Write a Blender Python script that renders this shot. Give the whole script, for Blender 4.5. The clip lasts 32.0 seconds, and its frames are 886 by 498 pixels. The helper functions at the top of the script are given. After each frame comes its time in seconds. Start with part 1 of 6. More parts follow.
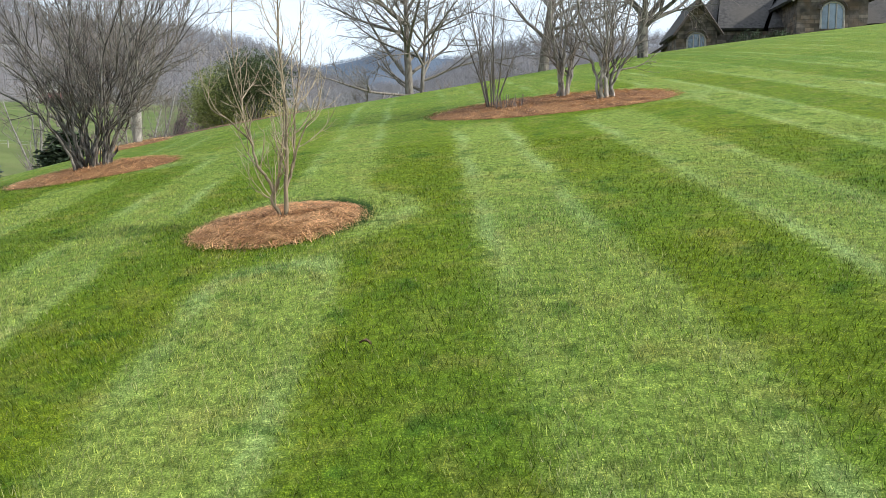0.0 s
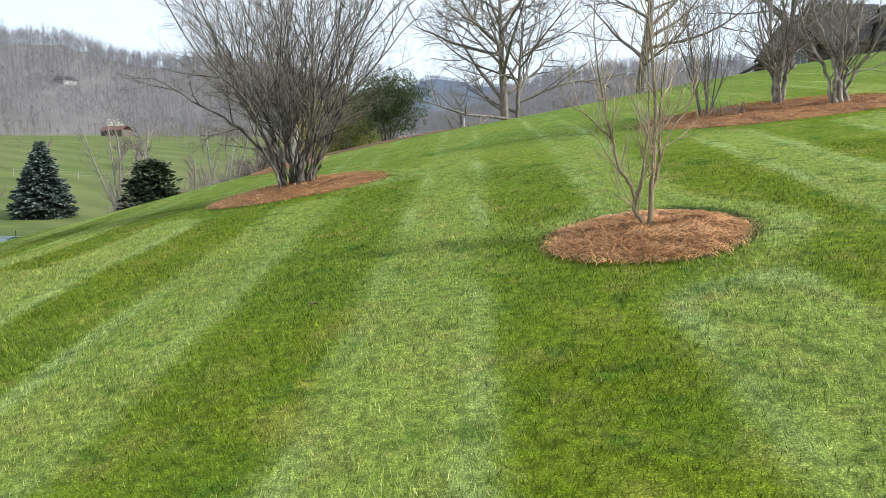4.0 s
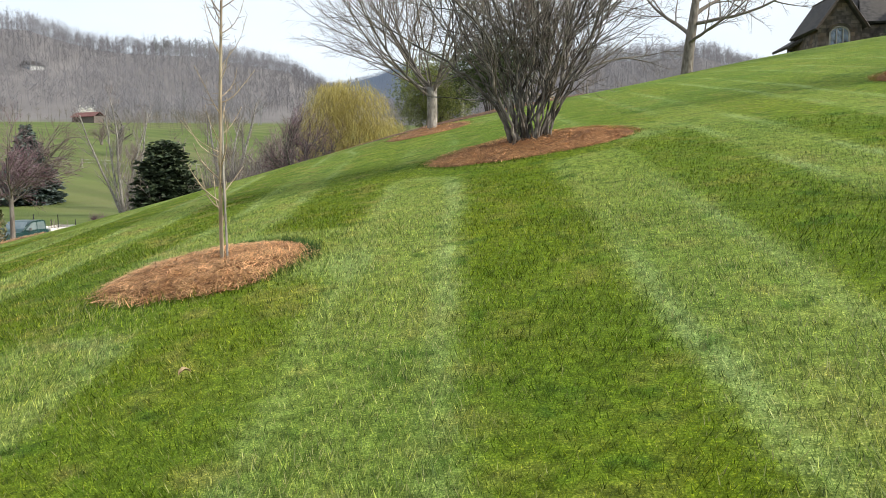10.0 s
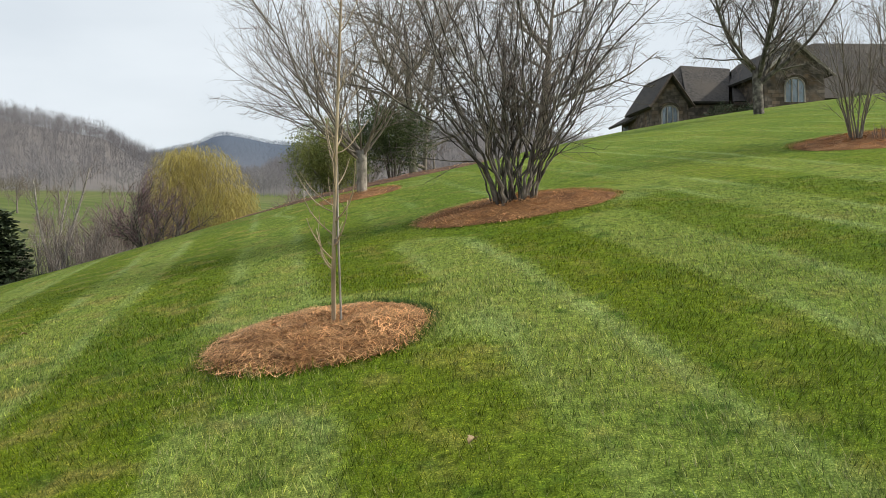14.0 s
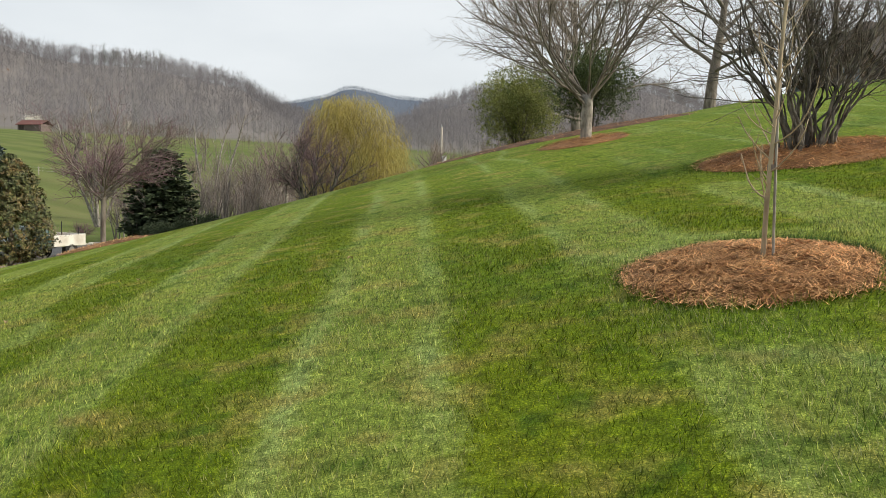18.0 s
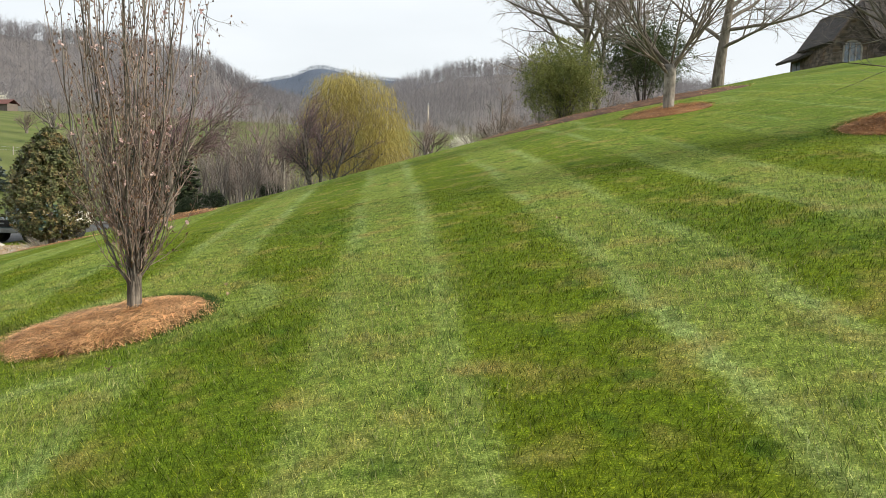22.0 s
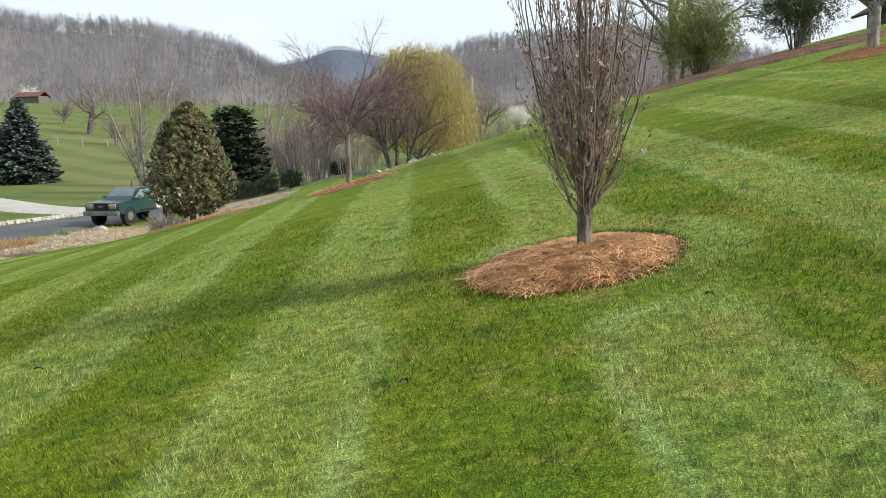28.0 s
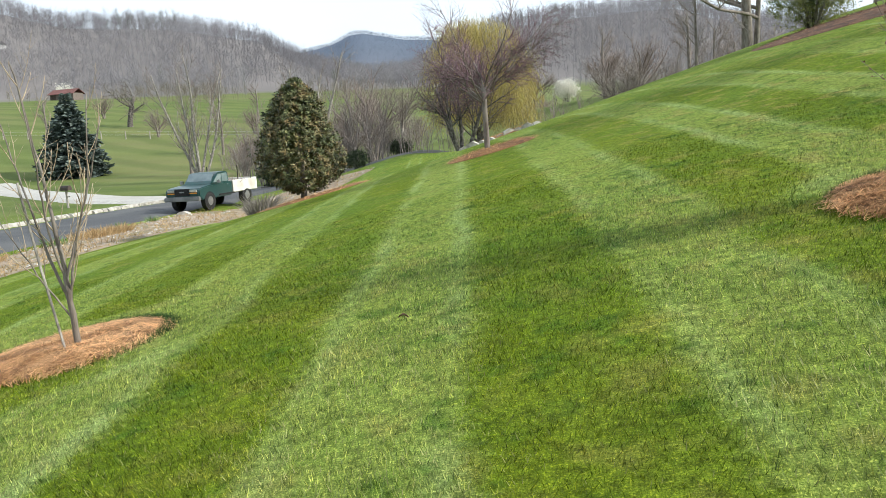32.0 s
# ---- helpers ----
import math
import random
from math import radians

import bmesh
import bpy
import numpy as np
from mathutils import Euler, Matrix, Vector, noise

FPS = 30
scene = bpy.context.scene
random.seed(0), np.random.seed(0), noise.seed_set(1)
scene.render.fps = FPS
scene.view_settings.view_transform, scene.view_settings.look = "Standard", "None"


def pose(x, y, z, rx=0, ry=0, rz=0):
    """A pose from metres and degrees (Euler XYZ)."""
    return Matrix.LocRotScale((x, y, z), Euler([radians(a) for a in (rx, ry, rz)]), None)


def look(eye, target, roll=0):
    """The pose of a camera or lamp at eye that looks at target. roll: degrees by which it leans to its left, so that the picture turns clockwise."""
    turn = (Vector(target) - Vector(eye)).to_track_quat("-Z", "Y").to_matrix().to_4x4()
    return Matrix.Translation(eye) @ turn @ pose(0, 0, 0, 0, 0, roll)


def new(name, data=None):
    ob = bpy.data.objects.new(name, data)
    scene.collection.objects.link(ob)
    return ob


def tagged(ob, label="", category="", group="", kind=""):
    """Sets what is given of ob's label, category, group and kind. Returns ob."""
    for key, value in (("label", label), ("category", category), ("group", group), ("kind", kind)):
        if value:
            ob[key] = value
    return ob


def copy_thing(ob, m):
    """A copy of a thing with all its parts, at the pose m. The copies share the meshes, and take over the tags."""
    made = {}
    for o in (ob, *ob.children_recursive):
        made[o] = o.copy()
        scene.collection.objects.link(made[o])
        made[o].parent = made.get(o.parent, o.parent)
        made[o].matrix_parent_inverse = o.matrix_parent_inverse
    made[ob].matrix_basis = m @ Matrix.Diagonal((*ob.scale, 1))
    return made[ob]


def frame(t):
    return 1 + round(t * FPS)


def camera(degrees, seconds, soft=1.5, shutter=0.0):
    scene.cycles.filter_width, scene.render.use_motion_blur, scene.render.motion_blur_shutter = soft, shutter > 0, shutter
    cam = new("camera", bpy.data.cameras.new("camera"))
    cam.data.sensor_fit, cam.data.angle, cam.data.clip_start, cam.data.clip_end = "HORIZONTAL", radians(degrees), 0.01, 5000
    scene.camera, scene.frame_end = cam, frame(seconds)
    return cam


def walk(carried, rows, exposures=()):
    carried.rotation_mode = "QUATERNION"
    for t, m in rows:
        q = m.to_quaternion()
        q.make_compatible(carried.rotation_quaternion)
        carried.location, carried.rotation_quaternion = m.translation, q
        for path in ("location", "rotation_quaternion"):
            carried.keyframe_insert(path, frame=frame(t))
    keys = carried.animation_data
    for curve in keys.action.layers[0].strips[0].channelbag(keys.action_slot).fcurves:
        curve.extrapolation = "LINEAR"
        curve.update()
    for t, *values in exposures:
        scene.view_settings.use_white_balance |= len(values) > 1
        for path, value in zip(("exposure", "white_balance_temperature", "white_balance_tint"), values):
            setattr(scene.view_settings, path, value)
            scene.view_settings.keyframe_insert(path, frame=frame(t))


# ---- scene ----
cam = camera(56.5, 32.0, 0.75)
# seconds, x, y, z, rx, ry, rz
PATH = [
    (0, (4.544, -1.239, 2.005), (4.405, 0.743, 1.771), -0.1),
    (0.5, (4.155, -1.148, 1.967), (3.951, 0.827, 1.726), 0.2),
    (1, (3.767, -1.033, 1.921), (3.464, 0.937, 1.761), -3.0),
    (1.5, (3.354, -0.936, 1.902), (3.008, 1.022, 1.678), -1.9),
    (2, (3.013, -0.898, 1.872), (2.807, 1.075, 1.618), -1.5),
    (2.5, (2.643, -0.77, 1.832), (2.382, 1.207, 1.676), -3.4),
    (4.5, (1.215, -0.321, 1.773), (0.991, 1.658, 1.596), 0.3),
    (5, (0.866, -0.204, 1.735), (0.662, 1.769, 1.482), 0.9),
    (5.5, (0.475, 0.002, 1.707), (0.147, 1.967, 1.526), -1.8),
    (6, (0.124, 0.103, 1.673), (-0.122, 2.078, 1.474), 1.0),
    (6.5, (-0.176, 0.179, 1.634), (-0.301, 2.157, 1.369), 1.0),
    (7, (-0.51, 0.354, 1.622), (-0.685, 2.329, 1.36), -1.3),
    (7.5, (-0.917, 0.367, 1.566), (-1.023, 2.353, 1.359), 1.0),
    (8, (-1.2, 0.48, 1.536), (-1.348, 2.464, 1.336), 0.5),
    (8.5, (-1.542, 0.705, 1.507), (-1.772, 2.674, 1.245), -3.3),
    (9, (-1.912, 0.71, 1.468), (-2.079, 2.687, 1.217), -1.7),
    (9.5, (-2.27, 0.739, 1.376), (-2.496, 2.718, 1.192), -1.0),
    (10, (-2.594, 0.783, 1.383), (-2.763, 2.766, 1.188), -0.9),
    (10.5, (-2.858, 0.754, 1.386), (-2.743, 2.749, 1.318), 0.8),
    (11, (-3.121, 0.821, 1.372), (-2.987, 2.817, 1.382), -0.0),
    (11.5, (-3.373, 0.899, 1.366), (-3.176, 2.888, 1.323), -3.3),
    (12, (-3.671, 0.916, 1.353), (-3.401, 2.897, 1.37), -1.8),
    (12.5, (-4.001, 0.926, 1.346), (-3.899, 2.923, 1.341), -0.6),
    (13, (-4.37, 0.942, 1.336), (-4.286, 2.939, 1.292), -2.7),
    (13.5, (-4.618, 0.997, 1.323), (-4.394, 2.983, 1.277), -2.1),
    (15.5, (-5.531, 1.335, 1.294), (-5.283, 3.32, 1.29), 0.3),
    (16, (-5.771, 1.416, 1.259), (-5.627, 3.41, 1.218), -1.2),
    (16.5, (-6.047, 1.469, 1.21), (-5.943, 3.464, 1.11), -1.7),
    (17, (-6.323, 1.565, 1.127), (-6.194, 3.556, 0.994), 1.2),
    (17.5, (-6.614, 1.583, 1.095), (-6.6, 3.58, 0.984), 1.8),
    (18, (-6.895, 1.649, 1.066), (-6.922, 3.644, 0.931), 1.2),
    (18.5, (-7.209, 1.618, 1.031), (-7.233, 3.614, 0.905), 3.5),
    (19, (-7.475, 1.623, 1.02), (-7.563, 3.616, 0.884), 3.8),
    (19.5, (-7.701, 1.691, 0.954), (-7.727, 3.684, 0.782), 0.5),
    (20, (-8.009, 1.666, 0.954), (-8.027, 3.66, 0.793), 2.6),
    (20.5, (-8.26, 1.662, 0.917), (-8.229, 3.655, 0.752), 5.1),
    (21, (-8.52, 1.695, 0.855), (-8.466, 3.691, 0.737), 3.1),
    (21.5, (-8.862, 1.721, 0.84), (-8.839, 3.713, 0.657), 2.4),
    (22, (-9.194, 1.725, 0.824), (-9.145, 3.716, 0.643), 1.0),
    (22.5, (-9.454, 1.738, 0.769), (-9.388, 3.732, 0.631), 1.9),
    (23, (-9.714, 1.832, 0.754), (-9.615, 3.818, 0.541), -0.4),
    (23.5, (-9.992, 1.84, 0.724), (-9.837, 3.826, 0.538), -0.0),
    (24, (-10.295, 1.864, 0.711), (-10.221, 3.852, 0.504), 0.8),
    (24.5, (-10.598, 1.91, 0.657), (-10.516, 3.896, 0.442), -2.8),
    (25, (-10.934, 1.895, 0.636), (-10.938, 3.887, 0.457), 0.0),
    (25.5, (-11.24, 1.916, 0.612), (-11.296, 3.91, 0.467), -0.0),
    (26, (-11.565, 1.931, 0.592), (-11.631, 3.928, 0.505), -2.0),
    (26.5, (-11.833, 2.032, 0.568), (-11.903, 4.024, 0.4), -2.0),
    (28.5, (-12.952, 2.12, 0.383), (-12.944, 4.105, 0.138), -1.1),
    (29, (-13.231, 2.124, 0.349), (-13.29, 4.106, 0.085), -0.8),
    (29.5, (-13.526, 2.186, 0.302), (-13.536, 4.166, 0.023), -3.4),
    (30, (-13.858, 2.174, 0.287), (-13.892, 4.156, 0.02), -0.7),
    (30.4, (-14.091, 2.164, 0.31), (-14.089, 4.149, 0.06), -2.2),
    (30.5, (-14.171, 2.171, 0.294), (-14.206, 4.153, 0.029), -1.6),
    (31, (-14.465, 2.324, 0.204), (-14.569, 4.309, -0.019), -3.0),
    (31.5, (-14.771, 2.355, 0.199), (-14.89, 4.334, -0.064), -2.9),
    (32, (-15.091, 2.349, 0.164), (-15.165, 4.328, -0.113), -3.7),
]
EXPOSURES = [(0.0, 0.42, 5900, 7), (6.0, 0.42, 6050, 7), (9.5, 0.36, 6250, 9), (11.5, 0.17, 6350, 8), (16.0, 0.0, 6700, 8), (19.0, 0.05, 6800, 9), (23.0, 0.22, 6700, 9), (26.0, 0.20, 6350, 7), (29.5, 0.36, 6250, 8), (32.0, 0.46, 6100, 7)]
walk(cam, [(t, look(eye, target, roll)) for t, eye, target, roll in PATH], EXPOSURES)

# ---------------------------------------------------------------- world and light
SUN_AZ, SUN_EL = 100.0, 33.0          # degrees clockwise from +y, and above the horizon
world = bpy.data.worlds.new("sky")
scene.world = world
world.use_nodes = True
wn, wl = world.node_tree.nodes, world.node_tree.links
wn.clear()
w_out = wn.new("ShaderNodeOutputWorld")
w_bg = wn.new("ShaderNodeBackground")
w_sky = wn.new("ShaderNodeTexSky")
w_sky.sky_type = "NISHITA"
w_sky.sun_disc = False
w_sky.sun_elevation = radians(SUN_EL)
w_sky.sun_rotation = radians(SUN_AZ)
w_sky.dust_density = 3.0
w_sky.air_density = 1.0
w_mix = wn.new("ShaderNodeMix")
w_mix.data_type = "RGBA"
w_tex = wn.new("ShaderNodeTexCoord")
w_map = wn.new("ShaderNodeMapping")
w_map.inputs["Scale"].default_value = (1.0, 1.0, 3.2)
w_noise = wn.new("ShaderNodeTexNoise")
w_noise.inputs["Scale"].default_value = 2.2
w_noise.inputs["Detail"].default_value = 5.0
w_ramp = wn.new("ShaderNodeMapRange")
w_ramp.inputs[1].default_value, w_ramp.inputs[2].default_value = 0.3, 0.7
w_ramp.inputs[3].default_value, w_ramp.inputs[4].default_value = 0.72, 0.95
wl.new(w_tex.outputs["Generated"], w_map.inputs["Vector"])
wl.new(w_map.outputs["Vector"], w_noise.inputs["Vector"])
wl.new(w_noise.outputs["Fac"], w_ramp.inputs[0])
wl.new(w_ramp.outputs[0], w_mix.inputs[0])
wl.new(w_sky.outputs["Color"], w_mix.inputs[6])
w_mix.inputs[7].default_value = (8.3, 8.85, 9.5, 1.0)
wl.new(w_mix.outputs[2], w_bg.inputs["Color"])
w_bg.inputs["Strength"].default_value = 0.104
wl.new(w_bg.outputs[0], w_out.inputs["Surface"])

sun = new("sun", bpy.data.lights.new("sun", "SUN"))
sun.data.energy, sun.data.angle, sun.data.color = 4.05, radians(1.2), (1.0, 0.93, 0.80)
_sa, _se = radians(SUN_AZ), radians(SUN_EL)
sun.matrix_world = look((30 * math.sin(_sa), 30 * math.cos(_sa), 30 * math.tan(_se)), (0, 0, 0))


# ---------------------------------------------------------------- materials
def material(name, dark, light, scale=8.0, rough=0.8, bump=0.3, fine=60.0, stain=None, stain_scale=0.7, per_piece=0.0, metal=0.0, specular=0.3, stretch=(1, 1, 1)):
    m = bpy.data.materials.new(name)
    m.use_nodes = True
    n, l = m.node_tree.nodes, m.node_tree.links
    b = n["Principled BSDF"]
    co = n.new("ShaderNodeTexCoord")
    mp = n.new("ShaderNodeMapping")
    mp.inputs["Scale"].default_value = stretch
    l.new(co.outputs["Object"], mp.inputs["Vector"])
    a = n.new("ShaderNodeTexNoise")
    a.inputs["Scale"].default_value, a.inputs["Detail"].default_value = scale, 6.0
    l.new(mp.outputs["Vector"], a.inputs["Vector"])
    ramp = n.new("ShaderNodeValToRGB")
    ramp.color_ramp.elements[0].position, ramp.color_ramp.elements[1].position = 0.33, 0.67
    ramp.color_ramp.elements[0].color, ramp.color_ramp.elements[1].color = (*dark, 1), (*light, 1)
    l.new(a.outputs["Fac"], ramp.inputs["Fac"])
    colour = ramp.outputs["Color"]
    if stain:
        s = n.new("ShaderNodeTexNoise")
        s.inputs["Scale"].default_value, s.inputs["Detail"].default_value = stain_scale, 4.0
        l.new(co.outputs["Object"], s.inputs["Vector"])
        r = n.new("ShaderNodeMapRange")
        r.inputs[1].default_value, r.inputs[2].default_value = 0.45, 0.7
        l.new(s.outputs["Fac"], r.inputs[0])
        mx = n.new("ShaderNodeMix")
        mx.data_type = "RGBA"
        l.new(r.outputs[0], mx.inputs[0])
        l.new(colour, mx.inputs[6])
        mx.inputs[7].default_value = (*stain, 1)
        colour = mx.outputs[2]
    if per_piece:
        g = n.new("ShaderNodeNewGeometry")
        r = n.new("ShaderNodeMapRange")
        r.inputs[3].default_value, r.inputs[4].default_value = 1 - per_piece, 1 + per_piece
        l.new(g.outputs["Random Per Island"], r.inputs[0])
        h = n.new("ShaderNodeHueSaturation")
        l.new(r.outputs[0], h.inputs["Value"])
        l.new(colour, h.inputs["Color"])
        colour = h.outputs["Color"]
    l.new(colour, b.inputs["Base Color"])
    b.inputs["Roughness"].default_value = rough
    b.inputs["Metallic"].default_value = metal
    b.inputs["Specular IOR Level"].default_value = specular
    if bump:
        f = n.new("ShaderNodeTexNoise")
        f.inputs["Scale"].default_value, f.inputs["Detail"].default_value = fine, 4.0
        l.new(mp.outputs["Vector"], f.inputs["Vector"])
        bp = n.new("ShaderNodeBump")
        bp.inputs["Strength"].default_value, bp.inputs["Distance"].default_value = bump, 0.02
        l.new(f.outputs["Fac"], bp.inputs["Height"])
        l.new(bp.outputs["Normal"], b.inputs["Normal"])
    return m


def thin(m, amount):
    """Lets light through leaves and blades."""
    n, l = m.node_tree.nodes, m.node_tree.links
    b = n["Principled BSDF"]
    t = n.new("ShaderNodeBsdfTranslucent")
    mx = n.new("ShaderNodeMixShader")
    mx.inputs[0].default_value = amount
    l.new(b.inputs["Base Color"].links[0].from_socket, t.inputs["Color"])
    l.new(b.outputs[0], mx.inputs[1])
    l.new(t.outputs[0], mx.inputs[2])
    l.new(mx.outputs[0], n["Material Output"].inputs["Surface"])
    return m


M_BARK = material("bark_grey", (0.11, 0.09, 0.075), (0.26, 0.23, 0.20), 9, 0.9, 0.6, 40, stretch=(1, 1, 0.3))
M_BARK_PALE = material("bark_pale", (0.19, 0.172, 0.15), (0.40, 0.37, 0.33), 9, 0.85, 0.9, 40, stain=(0.10, 0.09, 0.078), stain_scale=7, stretch=(1, 1, 0.35))
M_BARK_DARK = material("bark_dark", (0.036, 0.032, 0.029), (0.125, 0.111, 0.10), 9, 0.9, 0.6, 40, stain=(0.25, 0.23, 0.20), stain_scale=6, stretch=(1, 1, 0.3))
M_BARK_OLIVE = material("bark_olive", (0.13, 0.10, 0.065), (0.31, 0.245, 0.165), 12, 0.8, 0.5, 60, stretch=(1, 1, 0.3))
M_BARK_TAN = material("bark_tan", (0.25, 0.19, 0.13), (0.50, 0.41, 0.29), 12, 0.8, 0.5, 60, stretch=(1, 1, 0.3))
M_TWIG = material("twig_brown", (0.14, 0.11, 0.095), (0.26, 0.21, 0.185), 3, 0.9, 0)
M_TWIG_GREY = material("twig_grey", (0.16, 0.14, 0.125), (0.30, 0.265, 0.24), 3, 0.9, 0)
M_TWIG_PURPLE = material("twig_purple", (0.125, 0.075, 0.09), (0.25, 0.155, 0.18), 3, 0.9, 0)
M_TWIG_RED = material("twig_red", (0.16, 0.118, 0.10), (0.35, 0.275, 0.24), 6, 0.85, 0)
M_BARK_PEAR = material("bark_pear", (0.06, 0.05, 0.043), (0.29, 0.255, 0.215), 14, 0.85, 0.9, 50, stain=(0.035, 0.03, 0.026), stain_scale=9, stretch=(1, 1, 0.25))
M_BUD = material("leaf_bud", (0.11, 0.05, 0.04), (0.22, 0.14, 0.085), 3, 0.7, 0, per_piece=0.5)
M_WILLOW = thin(material("willow_catkin", (0.33, 0.275, 0.085), (0.50, 0.42, 0.14), 2, 0.8, 0, per_piece=0.3), 0.4)
M_LEAF = thin(material("leaf_green", (0.03, 0.05, 0.018), (0.10, 0.13, 0.045), 3, 0.5, 0, per_piece=0.5), 0.4)
M_LEAF_NEW = thin(material("leaf_new", (0.10, 0.13, 0.036), (0.28, 0.295, 0.09), 2, 0.6, 0, per_piece=0.5), 0.4)
M_MAGNOLIA = material("leaf_magnolia", (0.04, 0.055, 0.02), (0.12, 0.13, 0.05), 2.4, 0.5, 0, stain=(0.19, 0.13, 0.055), stain_scale=4, per_piece=0.6, specular=0.3)
M_SPRUCE = material("needles_blue", (0.048, 0.068, 0.06), (0.115, 0.145, 0.128), 2, 0.7, 0, per_piece=0.5)
M_CEDAR = material("needles_dark", (0.02, 0.034, 0.018), (0.065, 0.085, 0.04), 2, 0.7, 0, per_piece=0.5)
M_MULCH = material("dark_mulch", (0.085, 0.042, 0.025), (0.20, 0.105, 0.06), 12, 0.9, 0.8, 50, stain=(0.05, 0.03, 0.02), stain_scale=2)
M_STRAW = material("pine_straw", (0.15, 0.07, 0.03), (0.46, 0.25, 0.11), 30, 0.85, 0.5, 50, stain=(0.16, 0.08, 0.04), stain_scale=2.2)
M_STRAW_NEEDLE = material("pine_needle", (0.36, 0.175, 0.066), (0.72, 0.43, 0.205), 3, 0.7, 0, per_piece=0.75)
M_BLOSSOM = thin(material("blossom_pink", (0.55, 0.36, 0.36), (0.80, 0.62, 0.60), 3, 0.6, 0), 0.4)
M_BLOSSOM_WHITE = thin(material("blossom_white", (0.62, 0.60, 0.52), (0.85, 0.83, 0.76), 3, 0.7, 0), 0.4)
M_DRY = thin(material("dry_grass", (0.30, 0.20, 0.09), (0.55, 0.40, 0.22), 4, 0.9, 0, per_piece=0.3), 0.4)
M_STONE = material("stone_wall", (0.055, 0.05, 0.045), (0.155, 0.135, 0.12), 3, 0.9, 0.6, 20, stain=(0.13, 0.095, 0.065), stain_scale=1.3)
def courses(m, width, tall, joint):
    """Adds laid stones with recessed joints to a wall material."""
    n, l = m.node_tree.nodes, m.node_tree.links
    b = n["Principled BSDF"]
    co = n.new("ShaderNodeTexCoord")
    sep = n.new("ShaderNodeSeparateXYZ")
    add = n.new("ShaderNodeMath")
    com = n.new("ShaderNodeCombineXYZ")
    l.new(co.outputs["Object"], sep.inputs[0])
    l.new(sep.outputs[0], add.inputs[0])
    l.new(sep.outputs[1], add.inputs[1])
    l.new(add.outputs[0], com.inputs[0])
    l.new(sep.outputs[2], com.inputs[1])
    bk = n.new("ShaderNodeTexBrick")
    bk.inputs["Scale"].default_value = 1.0
    bk.inputs["Brick Width"].default_value, bk.inputs["Row Height"].default_value = width, tall
    bk.inputs["Mortar Size"].default_value = joint
    bk.inputs["Color1"].default_value, bk.inputs["Color2"].default_value = (0.55, 0.52, 0.5, 1), (1.5, 1.4, 1.3, 1)
    bk.inputs["Mortar"].default_value = (0.75, 0.72, 0.68, 1)
    l.new(com.outputs[0], bk.inputs["Vector"])
    mx = n.new("ShaderNodeMix")
    mx.data_type, mx.blend_type = "RGBA", "MULTIPLY"
    mx.inputs[0].default_value = 1.0
    l.new(b.inputs["Base Color"].links[0].from_socket, mx.inputs[6])
    l.new(bk.outputs["Color"], mx.inputs[7])
    l.new(mx.outputs[2], b.inputs["Base Color"])
    return m


courses(M_STONE, 0.55, 0.24, 0.02)
M_SHINGLE = material("roof_shingle", (0.036, 0.033, 0.033), (0.080, 0.073, 0.070), 5, 0.9, 0.6, 14, stain=(0.08, 0.07, 0.062), stain_scale=0.4)
M_TRIM = material("dark_trim", (0.04, 0.028, 0.022), (0.08, 0.06, 0.05), 5, 0.6, 0.1)
M_TRIM_PALE = material("fascia_grey", (0.28, 0.25, 0.23), (0.42, 0.39, 0.36), 5, 0.6, 0.1)
M_GLASS = material("window_glass", (0.12, 0.16, 0.20), (0.24, 0.30, 0.37), 1, 0.06, 0, specular=0.8)
M_ROCK = material("rock", (0.25, 0.23, 0.20), (0.55, 0.52, 0.47), 4, 0.9, 0.5, 15)
M_BARN = material("barn_wood", (0.10, 0.08, 0.072), (0.21, 0.175, 0.155), 2, 0.9, 0.4, stretch=(6, 6, 0.5))
M_BARN_ROOF = material("barn_roof", (0.11, 0.042, 0.036), (0.19, 0.082, 0.07), 1.2, 0.7, 0.2)
M_HOUSE_FAR = material("pale_siding", (0.32, 0.33, 0.32), (0.46, 0.46, 0.45), 1, 0.8, 0.1)
M_POLE = material("pole_wood", (0.26, 0.235, 0.20), (0.43, 0.395, 0.35), 3, 0.9, 0.3, stretch=(4, 4, 0.4))
M_GALV = material("galvanised", (0.40, 0.41, 0.42), (0.60, 0.61, 0.62), 6, 0.5, 0.1, metal=0.4)


